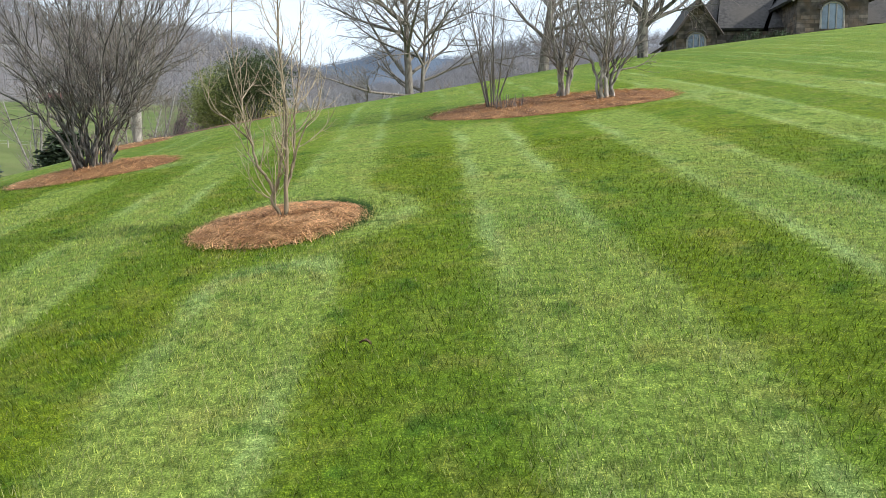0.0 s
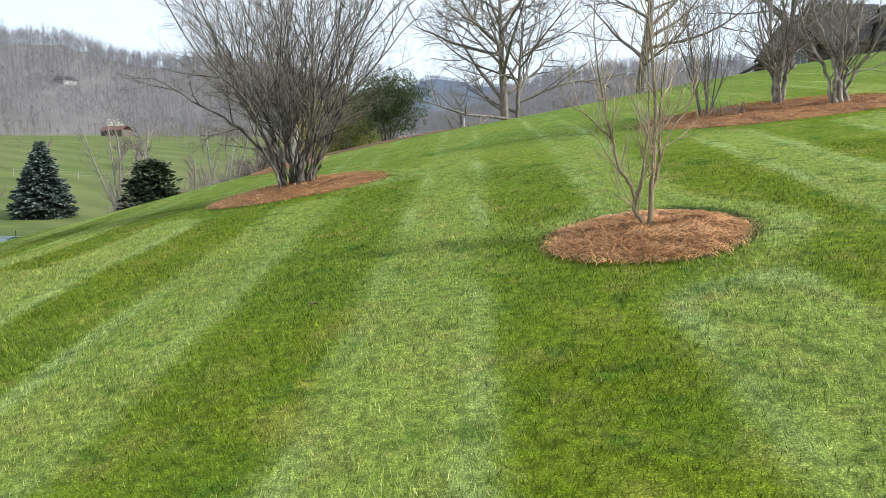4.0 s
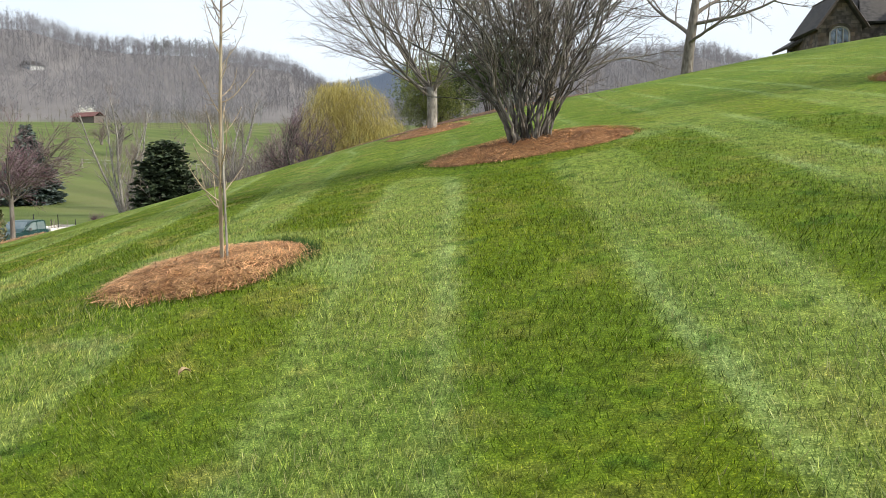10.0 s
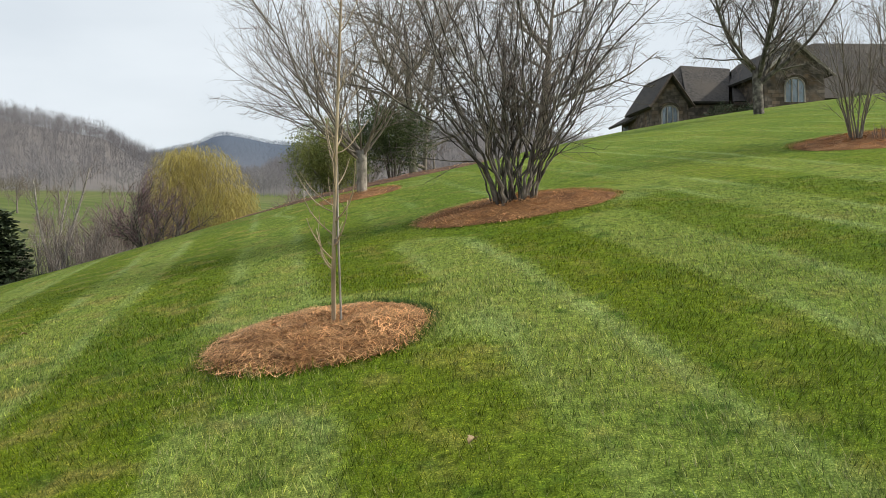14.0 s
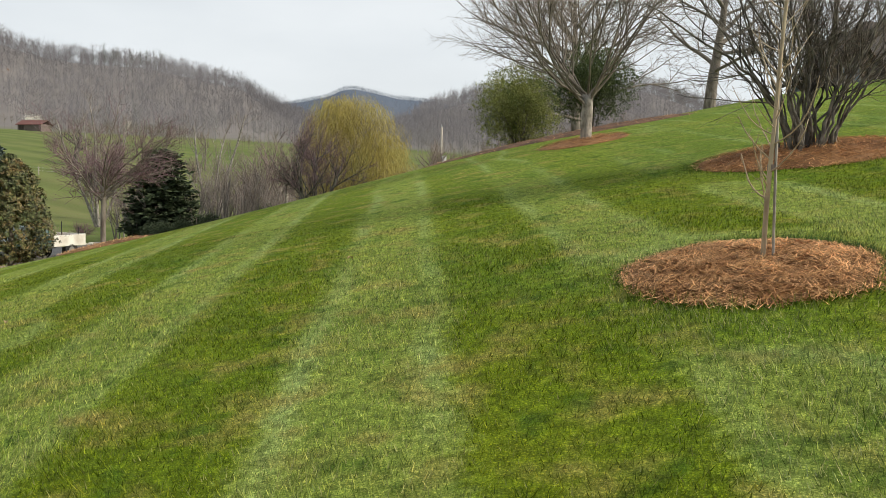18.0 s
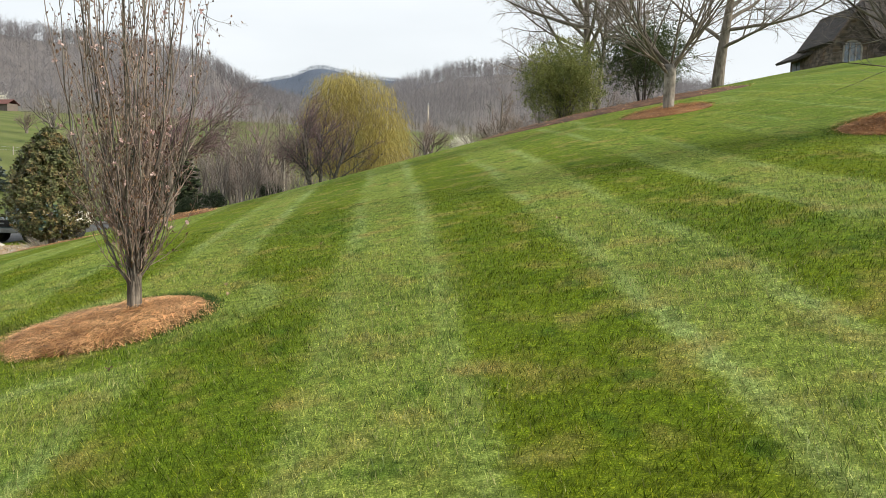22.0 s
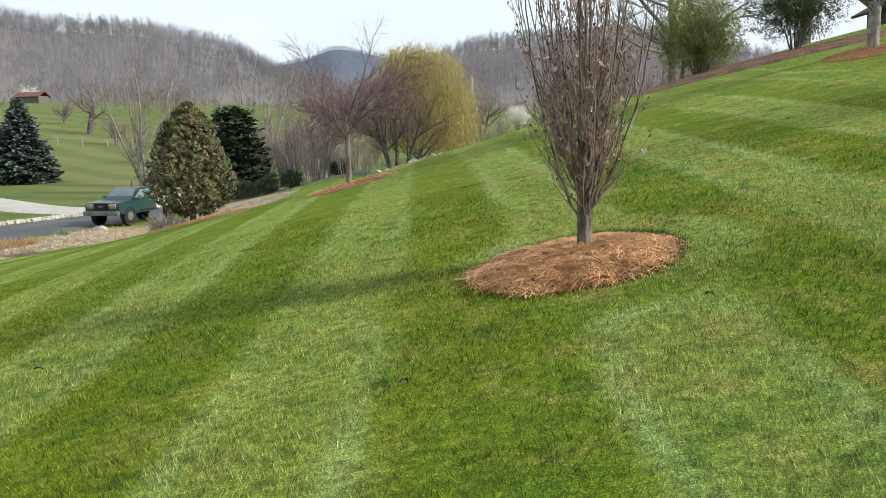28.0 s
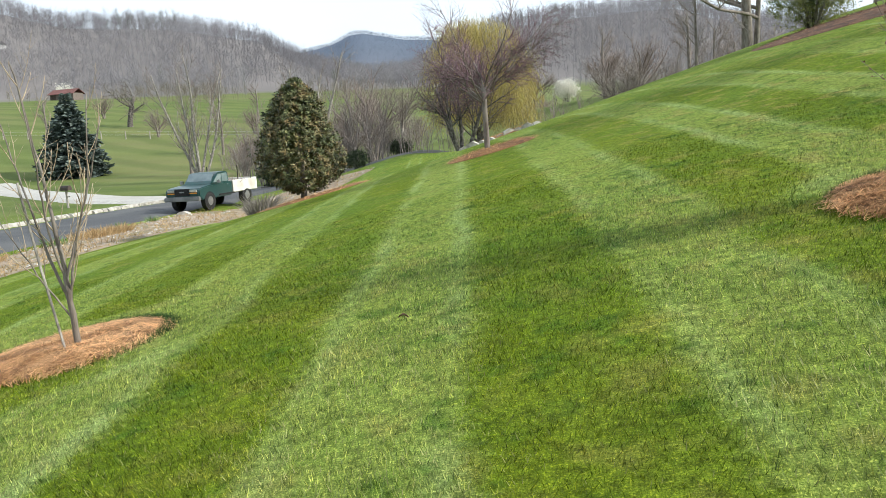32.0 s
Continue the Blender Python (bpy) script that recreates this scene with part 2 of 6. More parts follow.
# ---------------------------------------------------------------- geometry helpers
class Geo:
    """Collects points and faces of one mesh."""

    def __init__(self):
        self.v, self.f = [], []

    def tube(self, pts, radii, n=5, cap=True):
        base = len(self.v)
        k = len(pts)
        for i in range(k):
            a = pts[max(i - 1, 0)]
            b = pts[min(i + 1, k - 1)]
            d = (b - a)
            d = d.normalized() if d.length > 1e-9 else Vector((0, 0, 1))
            s = d.cross(Vector((0.31, 0.17, 0.93)) if abs(d.z) < 0.9 else Vector((1, 0.1, 0))).normalized()
            u = d.cross(s)
            r = radii[i]
            for j in range(n):
                q = 2 * math.pi * j / n
                self.v.append(pts[i] + (s * math.cos(q) + u * math.sin(q)) * r)
        for i in range(k - 1):
            for j in range(n):
                a, b = base + i * n + j, base + i * n + (j + 1) % n
                self.f.append((a, b, b + n, a + n))
        if cap:
            self.f.append(tuple(base + (k - 1) * n + j for j in range(n)))

    def box(self, x0, y0, z0, x1, y1, z1, m=None):
        b = len(self.v)
        for x, y, z in ((x0, y0, z0), (x1, y0, z0), (x1, y1, z0), (x0, y1, z0), (x0, y0, z1), (x1, y0, z1), (x1, y1, z1), (x0, y1, z1)):
            p = Vector((x, y, z))
            self.v.append(m @ p if m else p)
        for q in ((0, 3, 2, 1), (4, 5, 6, 7), (0, 1, 5, 4), (1, 2, 6, 5), (2, 3, 7, 6), (3, 0, 4, 7)):
            self.f.append(tuple(b + i for i in q))

    def prism(self, outline, y0, y1, m=None):
        """A closed outline of (x, z), pushed from y0 to y1."""
        b, k = len(self.v), len(outline)
        for y in (y0, y1):
            for x, z in outline:
                p = Vector((x, y, z))
                self.v.append(m @ p if m else p)
        self.f.append(tuple(range(b, b + k)))
        self.f.append(tuple(range(b + 2 * k - 1, b + k - 1, -1)))
        for i in range(k):
            j = (i + 1) % k
            self.f.append((b + i, b + k + i, b + k + j, b + j))

    def leaf(self, p, d, side, length, width):
        b = len(self.v)
        self.v += [p, p + d * length * 0.45 + side * width * 0.5, p + d * length, p + d * length * 0.45 - side * width * 0.5]
        self.f.append((b, b + 1, b + 2, b + 3))

    def mesh(self, name, smooth=False):
        me = bpy.data.meshes.new(name)
        me.from_pydata([tuple(p) for p in self.v], [], self.f)
        if smooth:
            me.polygons.foreach_set("use_smooth", [True] * len(me.polygons))
        me.update()
        return me


def part(name, geo, mat, parent=None, label="", smooth=False):
    me = geo.mesh(name, smooth) if isinstance(geo, Geo) else geo
    me.materials.append(mat)
    ob = new(name, me)
    if parent is not None:
        ob.parent = parent
    if label:
        ob["label"] = label
    return ob


def thing(name, at, label, category, group="", kind="", turn=0.0):
    ob = new(name)
    ob.matrix_world = pose(at[0], at[1], at[2], 0, 0, turn)
    ob.empty_display_size = 0.2
    return tagged(ob, label, category, group, kind)


def unit(r):
    while True:
        p = Vector((r.uniform(-1, 1), r.uniform(-1, 1), r.uniform(-1, 1)))
        if 0.05 < p.length < 1:
            return p.normalized()


# ---------------------------------------------------------------- terrain
K = (1.109, 1.6598, 1.2284, -0.307, 0.5212, -0.1322, -0.0795, -0.0841, 0.0464, -0.0688, 0.0365, -0.0317, 0.0365, -0.0045, 0.0008)
EL_NEAR = ((-180, 4), (-70, 6), (-45, 7.6), (-36, 8.2), (-34, 8.7), (-30.5, 8.85), (-28.5, 8.15), (-26, 7.6), (-21, 7.55), (-16.5, 7.0), (-14.8, 6.8), (-13.2, 5.7), (-11.6, 5.0), (-8, 3.6), (-5, 3.8), (-2.5, 5.4), (0, 6.1), (2, 6.5), (6, 6.9), (10, 7.1), (13, 7.1), (16, 5.8), (22, 4.5), (40, 4), (180, 4))
EL_FAR = ((-180, 3), (-20, 5), (-13, 5.5), (-10.4, 6.0), (-8.9, 6.35), (-7.9, 6.85), (-7.0, 6.9), (-5.6, 6.65), (-4.2, 6.35), (-1, 6.1), (6, 5), (180, 3))
FIELD = ((-500, -2.8), (0, -2.8), (95, -2.6), (109, -2.1), (159, 4.6), (220, 11.5), (287, 17.5), (420, 21), (5000, 21))


def soft(a, lo, hi, band):
    """Holds a within lo and hi, easing over a band."""
    return np.where(a > hi, hi + band * np.tanh((a - hi) / band), np.where(a < lo, lo - band * np.tanh((lo - a) / band), a))


def smooth(e0, e1, a):
    t = np.clip((a - e0) / (e1 - e0), 0, 1)
    return t * t * (3 - 2 * t)


def lawn_height(x, y):
    x, y = soft(x, -26.0, 25.0, 5.0), soft(y, -12.0, 44.0, 9.0)
    u, v = (x + 5) / 10, (y - 12) / 10
    b = (1, u, v, u * u, u * v, v * v, u**3, u * u * v, u * v * v, v**3, u**4, u**3 * v, u * u * v * v, u * v**3, v**4)
    z = sum(k * q for k, q in zip(K, b))
    z = z + 0.09 * np.exp(-((x + 2.2) ** 2 + (y - 12.3) ** 2) / 3.5)
    z = z + 0.14 * np.exp(-((x + 4.9) ** 2 + (y - 7.2) ** 2) / 6.0)
    return z + 0.24 * np.exp(-((x + 4.2) ** 2 + (y - 20.5) ** 2) / 34.0)


def height(x, y):
    x, y = np.asarray(x, float), np.asarray(y, float)
    z = lawn_height(x, y)
    s = 0.87 * y - 0.5 * x
    field = np.interp(s, [a for a, _ in FIELD], [b for _, b in FIELD])
    rho = np.hypot(x + 5, y - 2)
    az = np.degrees(np.arctan2(x + 5, y - 2))
    # where the lawn ends and the valley begins
    w = np.maximum(smooth(56, 80, y), smooth(-22, -28, x) * smooth(-5, 15, y))
    w = np.maximum(w, smooth(30, 46, y) * smooth(-8, -20, x))
    w = np.maximum(w, smooth(45, 90, rho))
    field = field + 5.2 * smooth(-30, -2, x) * smooth(125, 78, y)
    z = z * (1 - w) + field * w
    near = np.tan(np.radians(np.interp(az, [a for a, _ in EL_NEAR], [b for _, b in EL_NEAR]))) * 470
    far = np.tan(np.radians(np.interp(az, [a for a, _ in EL_FAR], [b for _, b in EL_FAR]))) * 1500
    hill = smooth(290, 470, rho) * (1 - 0.55 * smooth(470, 900, rho))
    z = z + np.maximum(0, near - z) * hill
    knob = smooth(950, 1500, rho) * (1 - smooth(1500, 2600, rho))
    z = np.maximum(z, z + (far - z) * knob)
    ripple = (np.sin(x * 0.031 + 1.3) * np.cos(y * 0.027) + 0.6 * np.sin(x * 0.011 - y * 0.017)) * smooth(300, 450, rho) * 2.0
    return z + ripple


def H(x, y):
    return float(height(x, y))


# stripes of the mower: the number of passes across the slope, whole at the middle of each pale pass
PASS_X = (-0.3471, 4.8897, -0.2548, -0.1664, 0.0041)
PASS_Y = (0.3326, 0.1978, 0.1022, 0.0992)
# beds that the mower goes round: middle and half sizes
RINGS = ((2.40, 6.62, 0.83, 0.86), (-2.35, 12.35, 1.45, 1.1), (5.5, 14.6, 2.35, 1.5), (-4.35, 18.3, 1.0, 0.95), (-4.98, 7.0, 0.79, 0.76), (-11.7, 8.3, 0.78, 0.74), (-18.75, 9.35, 0.88, 0.8), (-14.6, 19.6, 1.0, 1.1))
ROUND_PASS = 0.62


def passes(x, y):
    """Counts the mower's passes across the slope."""
    q = np.clip(x, -18.0, 8.5)
    u, v = q / 10, (y - 5) / 10
    return sum(k * u**i for i, k in enumerate(PASS_X)) + v * sum(k * u**i for i, k in enumerate(PASS_Y)) + 0.0515 * v * v + (x - q) * 0.45


def turf_material(name, blades):
    m = bpy.data.materials.new(name)
    m.use_nodes = True
    n, l = m.node_tree.nodes, m.node_tree.links
    b = n["Principled BSDF"]
    g = n.new("ShaderNodeNewGeometry")

    def noise_of(scale, detail=4.0):
        t = n.new("ShaderNodeTexNoise")
        t.inputs["Scale"].default_value, t.inputs["Detail"].default_value = scale, detail
        l.new(g.outputs["Position"], t.inputs["Vector"])
        return t.outputs["Fac"]

    def calc(op, a, c=None, d=None):
        t = n.new("ShaderNodeMath")
        t.operation = op
        for i, q in enumerate((a, c, d)):
            if q is None:
                continue
            if isinstance(q, (int, float)):
                t.inputs[i].default_value = q
            else:
                l.new(q, t.inputs[i])
        return t.outputs[0]

    def blend(f, a, c):
        t = n.new("ShaderNodeMix")
        t.data_type = "RGBA"
        for i, q in ((0, f), (6, a), (7, c)):
            if isinstance(q, tuple):
                t.inputs[i].default_value = (*q, 1)
            elif isinstance(q, (int, float)):
                t.inputs[i].default_value = q
            else:
                l.new(q, t.inputs[i])
        return t.outputs[2]

    sep = n.new("ShaderNodeSeparateXYZ")
    l.new(g.outputs["Position"], sep.inputs[0])
    x, y = sep.outputs[0], sep.outputs[1]
    q = calc("MINIMUM", calc("MAXIMUM", x, -18.0), 8.5)
    u, v = calc("MULTIPLY", q, 0.1), calc("MULTIPLY_ADD", y, 0.1, -0.5)
    along, skew = PASS_X[-1], PASS_Y[-1]
    for k in PASS_X[-2::-1]:
        along = calc("MULTIPLY_ADD", along, u, k)
    for k in PASS_Y[-2::-1]:
        skew = calc("MULTIPLY_ADD", skew, u, k)
    count = calc("MULTIPLY_ADD", calc("MULTIPLY_ADD", v, 0.0515, skew), v, along)
    count = calc("MULTIPLY_ADD", calc("SUBTRACT", x, q), 0.45, count)
    count = calc("ADD", count, calc("MULTIPLY_ADD", noise_of(0.5, 2.0), 0.12, -0.06))
    wave = calc("COSINE", calc("MULTIPLY", count, 2 * math.pi))
    # a pass round each bed, pale where the mower climbs past it and dark where it comes down
    for cx, cy, rx, ry in RINGS[:7]:
        dx, dy = calc("MULTIPLY_ADD", x, 1 / rx, -cx / rx), calc("MULTIPLY_ADD", y, 1 / ry, -cy / ry)
        far = calc("SQRT", calc("ADD", calc("MULTIPLY", dx, dx), calc("MULTIPLY", dy, dy)))
        near = n.new("ShaderNodeMapRange")
        near.interpolation_type = "SMOOTHSTEP"
        near.inputs[1].default_value, near.inputs[2].default_value = 1 + ROUND_PASS * 1.7 / rx, 1 + ROUND_PASS * 0.4 / rx
        l.new(far, near.inputs[0])
        side = calc("DIVIDE", calc("ADD", calc("MULTIPLY", dx, 0.62), calc("MULTIPLY", dy, 0.78)), far)
        side = calc("MULTIPLY", calc("ADD", side, 0.1), 0.75)
        wave = calc("ADD", calc("MULTIPLY", wave, calc("SUBTRACT", 1.0, near.outputs[0])), calc("MULTIPLY", side, near.outputs[0]))
    ragged = calc("ADD", calc("MULTIPLY_ADD", noise_of(16.0, 4.0), 1.1, -0.55), calc("MULTIPLY_ADD", noise_of(1.1, 3.0), 0.7, -0.35))
    # the pattern fades higher up the slope
    rise = n.new("ShaderNodeMapRange")
    rise.interpolation_type = "SMOOTHSTEP"
    rise.inputs[1].default_value, rise.inputs[2].default_value = 15.0, 21.0
    rise.inputs[3].default_value, rise.inputs[4].default_value = 1.0, 0.2
    turning = n.new("ShaderNodeMapRange")
    turning.interpolation_type = "SMOOTHSTEP"
    turning.inputs[1].default_value, turning.inputs[2].default_value = 7.5, 5.0
    turning.inputs[3].default_value, turning.inputs[4].default_value = 0.0, 4.5
    l.new(calc("ABSOLUTE", calc("ADD", x, 0.6)), turning.inputs[0])
    height_up = calc("ADD", y, calc("MULTIPLY", calc("MINIMUM", calc("ADD", x, 8.0), 0.0), 1.2))
    l.new(calc("ADD", calc("ADD", height_up, turning.outputs[0]), calc("MULTIPLY_ADD", noise_of(0.6, 3.0), 3.0, -1.5)), rise.inputs[0])
    stripe = n.new("ShaderNodeMapRange")
    stripe.interpolation_type = "SMOOTHSTEP"
    stripe.inputs[1].default_value, stripe.inputs[2].default_value = -0.32, 0.32
    l.new(calc("ADD", wave, ragged), stripe.inputs[0])
    # the mower's wheels leave a paler line along each pass
    rut = n.new("ShaderNodeMapRange")
    rut.interpolation_type = "SMOOTHSTEP"
    rut.inputs[1].default_value, rut.inputs[2].default_value = 0.42, 0.0
    l.new(calc("ABSOLUTE", calc("ADD", calc("ADD", wave, -0.38), calc("MULTIPLY", ragged, 0.5))), rut.inputs[0])
    patch = n.new("ShaderNodeMapRange")
    patch.inputs[1].default_value, patch.inputs[2].default_value = 0.4, 0.65
    l.new(noise_of(0.55, 2.0), patch.inputs[0])
    uneven = n.new("ShaderNodeMapRange")
    uneven.inputs[1].default_value, uneven.inputs[2].default_value = 0.3, 0.7
    uneven.inputs[3].default_value, uneven.inputs[4].default_value = 0.6, 1.25
    l.new(noise_of(0.3, 3.0), uneven.inputs[0])
    amount = calc("MULTIPLY_ADD", calc("ADD", stripe.outputs[0], -0.5), calc("MULTIPLY", rise.outputs[0], uneven.outputs[0]), 0.48)
    # sheen of blades bent by the mower, put into a dark and a pale colour
    dark = blend(noise_of(1.3), (0.082, 0.140, 0.006), (0.162, 0.192, 0.011))
    pale = blend(noise_of(1.7), (0.148, 0.216, 0.034), (0.245, 0.280, 0.068))
    lawn = blend(amount, dark, pale)
    lawn = blend(calc("MULTIPLY", calc("MULTIPLY", rut.outputs[0], patch.outputs[0]), 0.78), lawn, (0.26, 0.330, 0.125))
    # shade on the upper slope, put into the turf as a deeper green
    upslope_shade = n.new("ShaderNodeMapRange")
    upslope_shade.inputs[1].default_value, upslope_shade.inputs[2].default_value = 0.68, 0.32
    upslope_shade.inputs[3].default_value, upslope_shade.inputs[4].default_value = 0.0, 0.55
    l.new(calc("ADD", noise_of(0.35, 4.0), calc("MULTIPLY", rise.outputs[0], 0.12)), upslope_shade.inputs[0])
    lawn = blend(upslope_shade.outputs[0], lawn, (0.078, 0.155, 0.022))
    dry = n.new("ShaderNodeMapRange")
    dry.inputs[1].default_value, dry.inputs[2].default_value = 0.52, 0.78
    l.new(noise_of(2.6, 7.0), dry.inputs[0])
    # the turf is drier along the middle of the walk
    worn = n.new("ShaderNodeMapRange")
    worn.interpolation_type = "SMOOTHSTEP"
    worn.inputs[1].default_value, worn.inputs[2].default_value = 6.5, 1.5
    worn.inputs[3].default_value, worn.inputs[4].default_value = 0.46, 1.0
    l.new(calc("ABSOLUTE", calc("ADD", x, 8.5)), worn.inputs[0])
    lawn = blend(calc("MULTIPLY", dry.outputs[0], worn.outputs[0]), lawn, (0.27, 0.225, 0.075))
    tuft = n.new("ShaderNodeMapRange")
    tuft.inputs[1].default_value, tuft.inputs[2].default_value = 0.57, 0.70
    l.new(noise_of(3.3, 3.0), tuft.inputs[0])
    lawn = blend(calc("MULTIPLY", tuft.outputs[0], 0.66), lawn, (0.048, 0.105, 0.010))
    clump = n.new("ShaderNodeMapRange")
    clump.inputs[1].default_value, clump.inputs[2].default_value = 0.32, 0.68
    clump.inputs[3].default_value, clump.inputs[4].default_value = 0.62, 1.36
    l.new(noise_of(17.0, 4.0), clump.inputs[0])
    grey = n.new("ShaderNodeCombineColor")
    for i in range(3):
        l.new(clump.outputs[0], grey.inputs[i])
    thick = n.new("ShaderNodeMix")
    thick.data_type, thick.blend_type = "RGBA", "MULTIPLY"
    thick.inputs[0].default_value = 1.0
    l.new(lawn, thick.inputs[6])
    l.new(grey.outputs[0], thick.inputs[7])
    lawn = thick.outputs[2]

    def speckle(value):
        ramp = n.new("ShaderNodeValToRGB")
        e = ramp.color_ramp.elements
        e[0].position, e[0].color = 0.0, (0.27, 0.36, 0.21, 1)
        e[1].position, e[1].color = 1.0, (2.5, 2.15, 1.95, 1)
        for q, c in ((0.35, (0.74, 0.80, 0.62)), (0.62, (1.0, 1.05, 0.95)), (0.80, (1.45, 1.4, 1.3)), (0.9, (2.1, 1.8, 1.65))):
            k = e.new(q)
            k.color = (*c, 1)
        l.new(value, ramp.inputs["Fac"])
        t = n.new("ShaderNodeMix")
        t.data_type, t.blend_type = "RGBA", "MULTIPLY"
        t.inputs[0].default_value = 1.0
        l.new(lawn, t.inputs[6])
        l.new(ramp.outputs["Color"], t.inputs[7])
        return t.outputs[2]
    if blades:
        lawn = speckle(g.outputs["Random Per Island"])
        b.inputs["Roughness"].default_value = 0.5
        b.inputs["Specular IOR Level"].default_value = 0.25
    else:
        grain = n.new("ShaderNodeMapRange")
        grain.inputs[1].default_value, grain.inputs[2].default_value = 0.3, 0.7
        l.new(noise_of(85.0, 10.0), grain.inputs[0])
        lawn = speckle(calc("MULTIPLY_ADD", grain.outputs[0], 0.86, 0.115))
        # meadow beyond the road, and leaf litter under the woods
        rho = n.new("ShaderNodeVectorMath")
        rho.operation = "LENGTH"
        l.new(g.outputs["Position"], rho.inputs[0])
        meadow = blend(noise_of(0.11, 10.0), (0.060, 0.098, 0.020), (0.160, 0.184, 0.056))
        brown = n.new("ShaderNodeMapRange")
        brown.inputs[1].default_value, brown.inputs[2].default_value = 0.47, 0.6
        l.new(noise_of(0.026, 6.0), brown.inputs[0])
        meadow = blend(calc("MULTIPLY", brown.outputs[0], 0.42), meadow, (0.19, 0.16, 0.085))
        bands = n.new("ShaderNodeMapRange")
        bands.inputs[1].default_value, bands.inputs[2].default_value = 0.42, 0.6
        st = n.new("ShaderNodeTexNoise")
        st.inputs["Scale"].default_value = 1.0
        mp = n.new("ShaderNodeMapping")
        mp.inputs["Scale"].default_value = (0.02, 0.30, 0.05)
        mp.inputs["Rotation"].default_value = (0, 0, 0.35)
        l.new(g.outputs["Position"], mp.inputs["Vector"])
        l.new(mp.outputs["Vector"], st.inputs["Vector"])
        l.new(st.outputs["Fac"], bands.inputs[0])
        meadow = blend(calc("MULTIPLY", bands.outputs[0], 0.55), meadow, (0.135, 0.165, 0.052))
        # mown passes across the meadow
        swath = n.new("ShaderNodeMapRange")
        swath.interpolation_type = "SMOOTHSTEP"
        swath.inputs[1].default_value, swath.inputs[2].default_value = -0.6, 0.8
        swath.inputs[3].default_value, swath.inputs[4].default_value = 0.0, 0.34
        turn = calc("ADD", calc("MULTIPLY", x, 0.55), calc("MULTIPLY", y, 0.9))
        turn = calc("ADD", turn, calc("MULTIPLY", noise_of(0.03, 3.0), 14.0))
        l.new(calc("ADD", calc("SINE", calc("MULTIPLY", turn, 0.75)), calc("MULTIPLY_ADD", noise_of(0.25, 5.0), 2.4, -1.2)), swath.inputs[0])
        meadow = blend(swath.outputs[0], meadow, (0.050, 0.082, 0.020))
        # litter greyed along with the woods: haze mixed into its colour
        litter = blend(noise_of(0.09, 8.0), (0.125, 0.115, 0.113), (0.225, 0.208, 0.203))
        f1 = n.new("ShaderNodeMapRange")
        f1.inputs[1].default_value, f1.inputs[2].default_value = 48, 62
        l.new(rho.outputs["Value"], f1.inputs[0])
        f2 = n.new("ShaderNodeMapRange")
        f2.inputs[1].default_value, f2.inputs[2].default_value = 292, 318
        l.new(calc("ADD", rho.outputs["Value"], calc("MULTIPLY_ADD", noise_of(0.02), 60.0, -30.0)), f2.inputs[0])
        # distance haze put into the ground colour as a blue tint
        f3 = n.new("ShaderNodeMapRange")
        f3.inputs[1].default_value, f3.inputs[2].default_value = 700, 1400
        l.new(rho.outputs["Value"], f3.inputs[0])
        lawn = blend(f1.outputs[0], lawn, meadow)
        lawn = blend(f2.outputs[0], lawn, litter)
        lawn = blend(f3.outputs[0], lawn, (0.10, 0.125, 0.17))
        b.inputs["Roughness"].default_value = 0.9
        b.inputs["Specular IOR Level"].default_value = 0.1
        bp = n.new("ShaderNodeBump")
        bp.inputs["Strength"].default_value, bp.inputs["Distance"].default_value = 0.9, 0.02
        l.new(noise_of(120.0, 5.0), bp.inputs["Height"])
        l.new(bp.outputs["Normal"], b.inputs["Normal"])
    l.new(lawn, b.inputs["Base Color"])
    return m


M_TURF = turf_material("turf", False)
M_BLADE = thin(turf_material("grass_blade", True), 0.16)


def build_ground():
    """One sheet, fine near the path and wider towards the horizon."""
    def axis(lo, hi, mid_lo, mid_hi, step):
        a = list(np.arange(mid_lo, mid_hi + 1e-6, step))
        s, q = step, mid_lo
        left = []
        while q > lo:
            s *= 1.07
            q -= s
            left.append(q)
        s, q = step, mid_hi
        right = []
        while q < hi:
            s *= 1.07
            q += s
            right.append(q)
        return np.array(left[::-1] + a + right)
    xs, ys = axis(-2600, 2600, -34, 26, 0.5), axis(-900, 3200, -6, 60, 0.5)
    X, Y = np.meshgrid(xs, ys)
    Z = height(X, Y)
    verts = np.stack([X, Y, Z], -1).reshape(-1, 3)
    nx, ny = len(xs), len(ys)
    i = np.arange(ny - 1)[:, None] * nx + np.arange(nx - 1)[None]
    faces = np.stack([i, i + 1, i + nx + 1, i + nx], -1).reshape(-1, 4)
    me = bpy.data.meshes.new("ground")
    me.from_pydata(verts.tolist(), [], faces.tolist())
    me.polygons.foreach_set("use_smooth", [True] * len(me.polygons))
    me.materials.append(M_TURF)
    ob = new("ground", me)
    tagged(ob, "striped mown lawn on a hillside running down to meadow and wooded hills", "ground", kind="structure")
    return ob


ground = build_ground()


